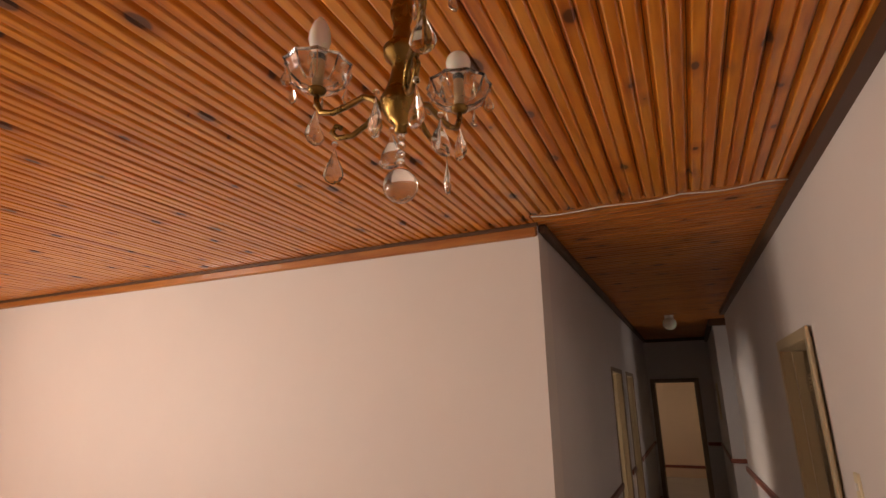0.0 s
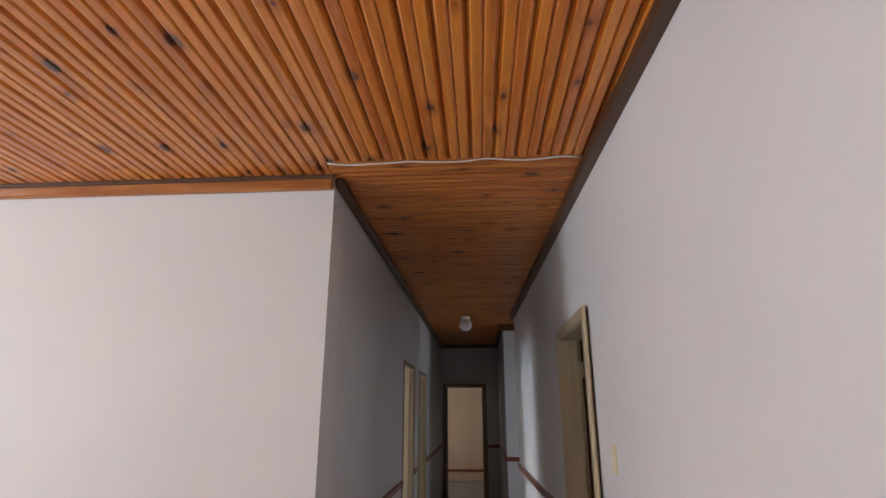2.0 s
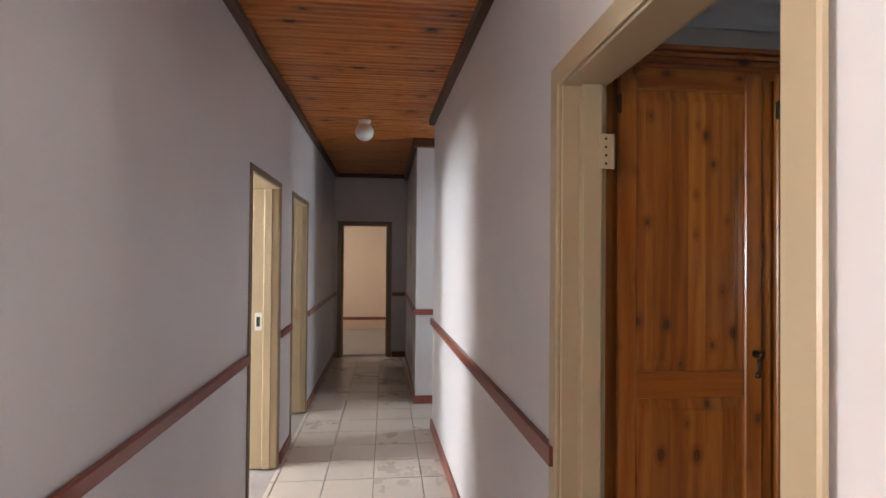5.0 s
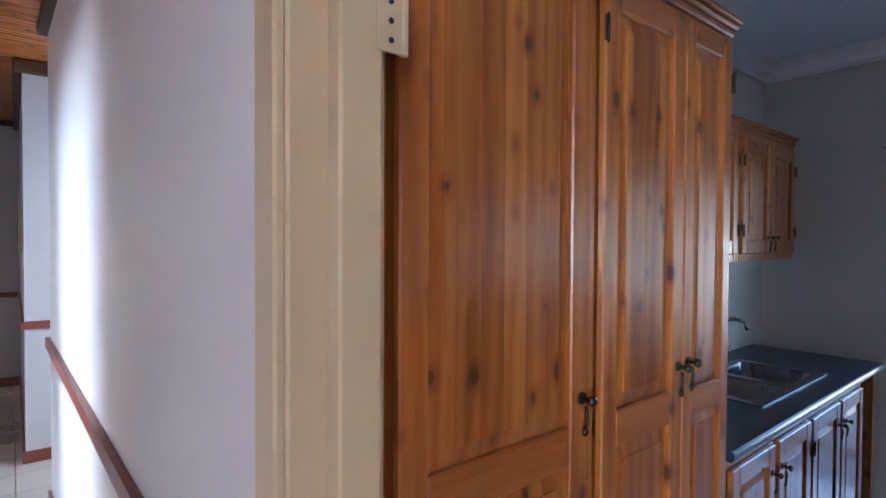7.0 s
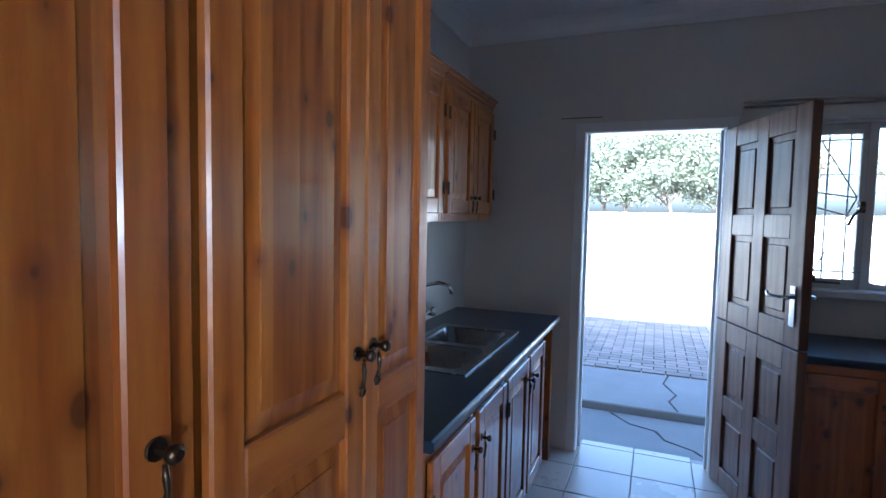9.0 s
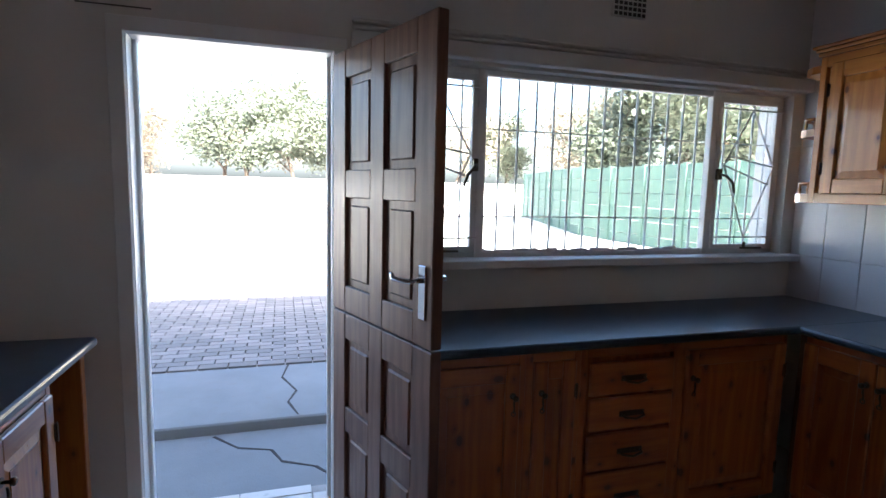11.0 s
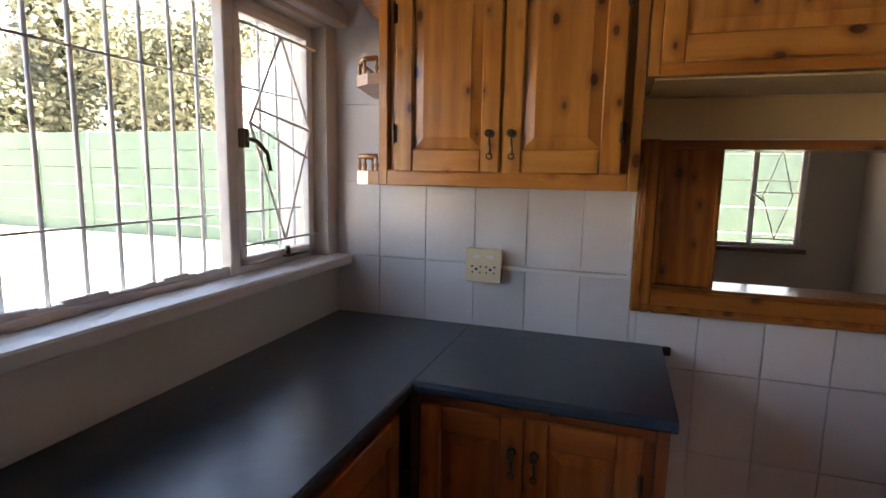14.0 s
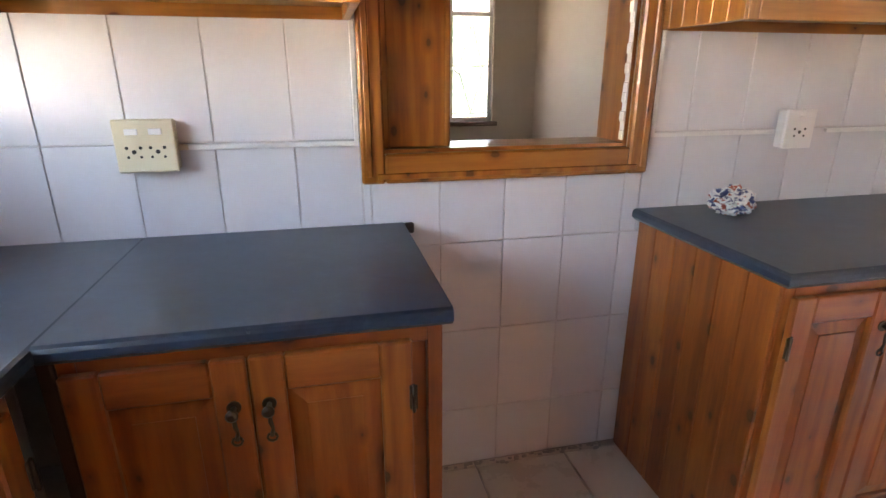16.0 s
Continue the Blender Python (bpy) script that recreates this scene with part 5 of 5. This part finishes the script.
def chandelier():
    cx, cy = 0.117, 0.995
    r = tagged(empty("chandelier", pose(cx, cy, -0.115)), "brass three-arm chandelier with crystal cups and drops, unlit", "chandelier")
    bm = bmesh.new()
    add_lathe(bm, [(0.0, 2.385), (0.012, 2.388), (0.010, 2.40), (0.026, 2.415), (0.038, 2.44), (0.040, 2.455), (0.03, 2.475), (0.022, 2.50), (0.018, 2.53), (0.034, 2.55), (0.036, 2.565), (0.02, 2.585), (0.016, 2.62), (0.024, 2.65), (0.018, 2.68),
                   (0.015, 2.72), (0.006, 2.74), (0.006, 2.85), (0.02, 2.86), (0.035, 2.875), (0.05, 2.89), (0.055, 2.904)], sides=18)
    shape("stem", bm, BRASS, r)
    bmc = bmesh.new()

    def bead(x, y, z, q):
        add_lathe(bmc, [(0.0, -q), (q * 0.8, -q * 0.5), (q, 0), (q * 0.8, q * 0.5), (0, q)], (x, y, z), 8)

    def drop(x, y, z, h, w, turn):
        """A flat faceted pear drop, hanging from z."""
        bead(x, y, z - 0.008, 0.007)
        z -= 0.018
        u = Vector((math.cos(turn), math.sin(turn), 0))
        v = Vector((-u.y, u.x, 0))
        o = Vector((x, y, z))
        prof = [(0.0, 0.08), (0.25, 0.35), (0.55, 0.85), (0.75, 1.0), (0.92, 0.7), (1.0, 0.12)]
        rings = []
        for f, wd in prof:
            c = o - Vector((0, 0, h * f))
            rings.append([bmc.verts.new(c + u * (w * wd * math.cos(k * 0.7854)) + v * (w * 0.42 * wd * math.sin(k * 0.7854))) for k in range(8)])
        for a, b in zip(rings, rings[1:]):
            for k in range(8):
                bmc.faces.new((a[k], a[(k + 1) % 8], b[(k + 1) % 8], b[k]))
        bmc.faces.new(rings[0])
        bmc.faces.new(rings[-1])
    for k, deg in enumerate((178, 80, 308)):
        a = radians(deg)
        d = Vector((math.cos(a), math.sin(a), 0))
        R = 0.205
        bm = bmesh.new()
        path = [(0.045, 2.45), (0.075, 2.425), (0.115, 2.41), (0.15, 2.415), (0.17, 2.44)]
        pts = [d * q + Vector((0, 0, z)) for q, z in path]
        add_tube(bm, [d * 0.045 + Vector((0, 0, 2.45)), d * 0.06 + Vector((0, 0, 2.475)), d * 0.085 + Vector((0, 0, 2.487)), d * 0.12 + Vector((0, 0, 2.478)), d * 0.16 + Vector((0, 0, 2.472)), d * 0.192 + Vector((0, 0, 2.482)), d * R + Vector((0, 0, 2.51)), d * R + Vector((0, 0, 2.535))], 0.0065, 8)
        add_tube(bm, [d * 0.05 + Vector((0, 0, 2.45)), d * 0.075 + Vector((0, 0, 2.425)), d * 0.11 + Vector((0, 0, 2.408)), d * 0.145 + Vector((0, 0, 2.412)), d * 0.16 + Vector((0, 0, 2.428)), d * 0.15 + Vector((0, 0, 2.44)), d * 0.138 + Vector((0, 0, 2.432))], 0.0055, 8)
        c = d * R
        add_lathe(bm, [(0.008, 2.525), (0.018, 2.532), (0.02, 2.538), (0.011, 2.545)], (c.x, c.y, 0), 12)
        shape("arm", bm, BRASS, r)
        bm = bmesh.new()
        add_lathe(bm, [(0.012, 2.540), (0.036, 2.544), (0.056, 2.560), (0.066, 2.588), (0.069, 2.592), (0.060, 2.590), (0.050, 2.566), (0.031, 2.551), (0.010, 2.546)], (c.x, c.y, 0), 20, 0.1)
        shape("crystal_cup", bm, CRYSTAL, r)
        bm = bmesh.new()
        add_lathe(bm, [(0.011, 2.545), (0.012, 2.55), (0.012, 2.605)], (c.x, c.y, 0), 12)
        shape("candle_tube", bm, IVORY, r)
        bm = bmesh.new()
        add_lathe(bm, [(0.0125, 2.6055), (0.0135, 2.609), (0.0135, 2.617), (0.011, 2.62)], (c.x, c.y, 0), 12)
        shape("bulb_cap", bm, BLACK, r)
        bm = bmesh.new()
        if k == 1:
            add_lathe(bm, [(0.010, 2.621), (0.014, 2.626)] + [(0.029 * math.cos(radians(q)), 2.652 + 0.029 * math.sin(radians(q))) for q in range(-50, 91, 14)], (c.x, c.y, 0), 16)
        else:
            add_lathe(bm, [(0.010, 2.621), (0.019, 2.636), (0.024, 2.657), (0.023, 2.676), (0.017, 2.697), (0.007, 2.714), (0.0005, 2.718)], (c.x, c.y, 0), 16)
        shape("bulb", bm, OPAL, r)
        for j in range(6):
            b_ = a + j * 1.0472
            p = c + Vector((math.cos(b_), math.sin(b_), 0)) * 0.066
            drop(p.x, p.y, 2.584, 0.042, 0.011, b_)
        p = d * 0.205
        drop(p.x, p.y, 2.508, 0.08, 0.022, a + 1.2)
        p = d * 0.152
        drop(p.x, p.y, 2.408, 0.075, 0.02, a + 0.5)
        p = d.lerp(Vector((d.y, -d.x, 0)), 0.5).normalized() * 0.075
        drop(p.x, p.y, 2.44, 0.075, 0.03, a)
    for z in (2.378, 2.362, 2.344, 2.328):
        bead(0, 0, z, 0.009)
    add_lathe(bmc, [(0.032 * math.cos(radians(q)), 2.282 + 0.032 * math.sin(radians(q))) for q in range(-90, 91, 15)], (0, 0, 0), 14)
    shape("crystal_drops", bmc, CRYSTAL, r)


chandelier()

# ---------------------------------------------------------------- vent


def air_vent():
    r = tagged(empty("air_vent"), "grey clay air brick vent high on the kitchen wall", "vent")
    boxes("plate", [(4.76, 2.06, 2.32, 4.769, 2.255, 2.455)], KITW, r, 0.002)
    bm = bmesh.new()
    for i in range(7):
        for j in range(5):
            y, z = 2.068 + i * 0.0262, 2.328 + j * 0.0248
            add_box(bm, (4.7565, y, z), (4.7595, y + 0.018, z + 0.016))
    shape("holes", bm, BLACK, r)


air_vent()

# ---------------------------------------------------------------- yard


def fence(p, q, h, n_p, label):
    r = structure(empty("yard_wall"), label, "wall")
    a, b = Vector((*p, -0.17)), Vector((*q, -0.17))
    d = b - a
    ang = math.atan2(d.y, d.x)
    step = d.length / n_p
    bm = bmesh.new()
    add_box(bm, (-0.07, -0.07, 0), (0.07, 0.07, h + 0.03), 0.012)
    post = shape("post", bm, GREEN, r)
    bm = bmesh.new()
    add_box(bm, (0.07, -0.025, 0.005), (step - 0.07, 0.025, h / 6 - 0.006), 0.01)
    panel = shape("panel", bm, GREEN, r)
    for i in range(n_p + 1):
        at = a + d * (i / n_p)
        o = post if i == 0 else new("post", post.data)
        o.parent = r
        o.matrix_local = Matrix.Translation(at) @ Matrix.Rotation(ang, 4, "Z")
        if i < n_p:
            for k in range(6):
                o = panel if i == 0 and k == 0 else new("panel", panel.data)
                o.parent = r
                o.matrix_local = Matrix.Translation(at + Vector((0, 0, k * h / 6))) @ Matrix.Rotation(ang, 4, "Z")


fence((-1.0, -6.4), (19.0, -6.4), 2.45, 12, "green painted precast concrete yard wall")
fence((19.0, -6.4), (31.0, -9.9), 2.55, 8, "green painted precast concrete yard wall further off")


def white_wall():
    bm = bmesh.new()
    add_box(bm, (33, -11, -0.2), (33.3, 40, 1.75), 0.02)
    add_box(bm, (32.95, -11, 1.75), (33.35, 40, 1.83), 0.02)
    structure(shape("boundary_wall", bm, WHITEP), "low white boundary wall across the yard", "wall")


white_wall()


def tree(name, at, height, spread, leaf, leaves, size, label, seed, low=0.25):
    rnd = random.Random(seed)
    r = tagged(empty(name, pose(*at)), label, "tree", "trees behind the yard")
    bm = bmesh.new()
    tips = []

    def limb(p, d, length, rad, depth):
        pts, rs = [p.copy()], [rad]
        for k in range(4):
            d = (d + Vector((rnd.uniform(-0.25, 0.25), rnd.uniform(-0.25, 0.25), rnd.uniform(-0.05, 0.2)))).normalized()
            p = p + d * length / 4
            pts.append(p.copy())
            rs.append(rad * (1 - 0.16 * (k + 1)))
            if depth < 3 and (k > 0 or depth > 0):
                for _ in range(2 if depth < 2 else 1):
                    a = rnd.uniform(0, 6.283)
                    side = Vector((math.cos(a), math.sin(a), rnd.uniform(0.1, 0.7))).normalized()
                    limb(p, (d * 0.5 + side).normalized(), length * rnd.uniform(0.4, 0.6), rs[-1] * 0.55, depth + 1)
        if depth >= 1:
            tips.append(p.copy())
            tips.append(pts[2].copy())
        add_tube(bm, pts, rs, 6 if depth < 2 else 4)
    limb(Vector((0, 0, -0.1)), Vector((0, 0, 1)), height * 0.62, height * 0.022, 0)
    shape("trunk", bm, BARK, r)
    bm = bmesh.new()
    zmax = max(t.z for t in tips)
    tips = [t for t in tips if t.z > zmax * low]
    for i in range(leaves):
        c = tips[rnd.randrange(len(tips))]
        p = Vector((c.x * spread, c.y * spread, c.z * height / zmax)) + Vector((rnd.gauss(0, 1), rnd.gauss(0, 1), rnd.gauss(0, 0.8))) * height * 0.05
        u = Vector((rnd.gauss(0, 1), rnd.gauss(0, 1), rnd.gauss(0, 0.6))).normalized()
        v = u.orthogonal().normalized()
        s = size * rnd.uniform(0.6, 1.3)
        bm.faces.new([bm.verts.new(q) for q in (p, p + u * s * 0.5 + v * s * 0.3, p + u * s, p + u * s * 0.5 - v * s * 0.3)])
    lv = shape("leaves", bm, leaf, r)
    tagged(lv, kind="stuff")
    return r


T1 = tree("tree", (21.5, -9.3, -0.2), 6.8, 1.0, LEAF, 9000, 0.20, "dense dark green broadleaf tree behind the yard wall", 3, 0.15)
T2 = tree("tree", (37, -4.0, -0.2), 7.5, 1.0, LEAFDRY, 5000, 0.20, "bare brown winter tree with few dry leaves", 5)
T3 = tree("tree", (36, 5.5, -0.2), 7.6, 1.25, LEAF, 9000, 0.24, "leafy green tree beyond the yard", 8, 0.1)
for _at, _t, _z, _s in (((15.8, -9.4, -0.2), T1, 70, 0.95), ((18.6, -10.6, -0.2), T1, 200, 1.15), ((39, -12, -0.2), T1, 140, 1.1), ((33, -15.5, -0.2), T2, 30, 1.0), ((28, -13.5, -0.2), T2, 100, 0.9),
                        ((38, 0.5, -0.2), T3, 60, 0.95), ((39, -8.0, -0.2), T2, 250, 1.05), ((37, 11, -0.2), T2, 150, 0.8), ((44, 8, -0.2), T3, 210, 1.2), ((46, -3, -0.2), T3, 20, 1.3), ((24.5, -12.5, -0.2), T3, 300, 0.9), ((47, 2.5, -0.2), T2, 20, 1.2)):
    _t.scale = (_s, _s, _s)
    copy_thing(_t, pose(*_at, 0, 0, _z))
    _t.scale = (1, 1, 1)

# ---------------------------------------------------------------- tiles and pavers, last


def tile_mesh(name, w, d, h, bevel):
    bm = bmesh.new()
    add_box(bm, (0, 0, 0), (w, d, h), bevel)
    bmesh.ops.recalc_face_normals(bm, faces=bm.faces)
    me = bpy.data.meshes.new(name)
    bm.to_mesh(me)
    bm.free()
    return me


def lay(parent, name, x0, x1, y0, y1, w, d, ox, oy, mat, z, gap=0.006, h=0.012, skip=None, bond=0.0):
    cache = {}
    i0, j0 = math.floor((x0 - ox) / w), math.floor((y0 - oy) / d)
    i = i0
    while ox + i * w < x1:
        j = j0 - 1
        sy = oy + (bond if i % 2 else 0.0)
        while sy + j * d < y1:
            a, b = max(ox + i * w, x0) + gap / 2, min(ox + (i + 1) * w, x1) - gap / 2
            c, e = max(sy + j * d, y0) + gap / 2, min(sy + (j + 1) * d, y1) - gap / 2
            j += 1
            if b - a < 0.02 or e - c < 0.02 or (skip and skip((a + b) / 2, (c + e) / 2)):
                continue
            key = (round(b - a, 3), round(e - c, 3))
            if key not in cache:
                cache[key] = tile_mesh(name, b - a, e - c, h, 0.002)
                cache[key].materials.append(mat)
            o = new(name, cache[key])
            o.parent = parent
            o.location = (a, c, z)
        i += 1


FLOOR = bpy.data.objects["floor"]
lay(FLOOR, "tile", -0.168, 1.10, 3.22, 10.95, 0.333, 0.333, -0.13, 0.22, FTILE, -0.012)
lay(FLOOR, "tile", 1.10, 4.99, 0.967, 5.11, 0.333, 0.333, -0.08, 0.33, FTILE, -0.012, skip=lambda x, y: (y > 4.6 and x < 4.6) or (y < 1.45 and (x < 2.6 or x > 3.6)) or (x > 4.35 and y < 3.3) or (x < 1.28 and not KD0 < y < KD1) or (x > EW and not BD0 < y < BD1))
lay(bpy.data.objects["paving_bed"], "paver", 6.92, 10.55, 2.2, 5.6, 0.11, 0.225, 6.92, 2.2, PAVER, -0.045, 0.01, 0.03, bond=0.112)


def wall_tiles():
    """White tiles on the hatch wall; those that meet the hatch are cut round it."""
    wall = bpy.data.objects["wall_kitchen_south"]
    rows = [0.0, 0.225, 0.525, 0.825, 1.145, 1.447, 1.75, 2.05]
    cut = (2.717, 3.599, 1.021, 1.76)
    cache = {}
    x = 4.575 + 0.2
    while x > 1.5:
        xa, xb = max(x - 0.2, 1.5), min(x, 4.768)
        x -= 0.2
        for za, zb in zip(rows, rows[1:]):
            rects = [(xa, xb, za, zb)]
            if xa < cut[1] and xb > cut[0] and za < cut[3] and zb > cut[2]:
                rects = [(xa, min(xb, cut[0]), za, zb), (max(xa, cut[1]), xb, za, zb), (max(xa, cut[0]), min(xb, cut[1]), za, min(zb, cut[2]))]
            for a, b, c, e in rects:
                if b - a < 0.012 or e - c < 0.012:
                    continue
                key = (round(b - a - 0.003, 3), round(e - c - 0.003, 3))
                if key not in cache:
                    cache[key] = tile_mesh("tile", key[0], 0.006, key[1], 0.0016)
                    cache[key].materials.append(WTILE)
                o = new("tile", cache[key])
                o.parent = wall
                o.location = (a + 0.0015, 0.9655, c + 0.0015)


wall_tiles()
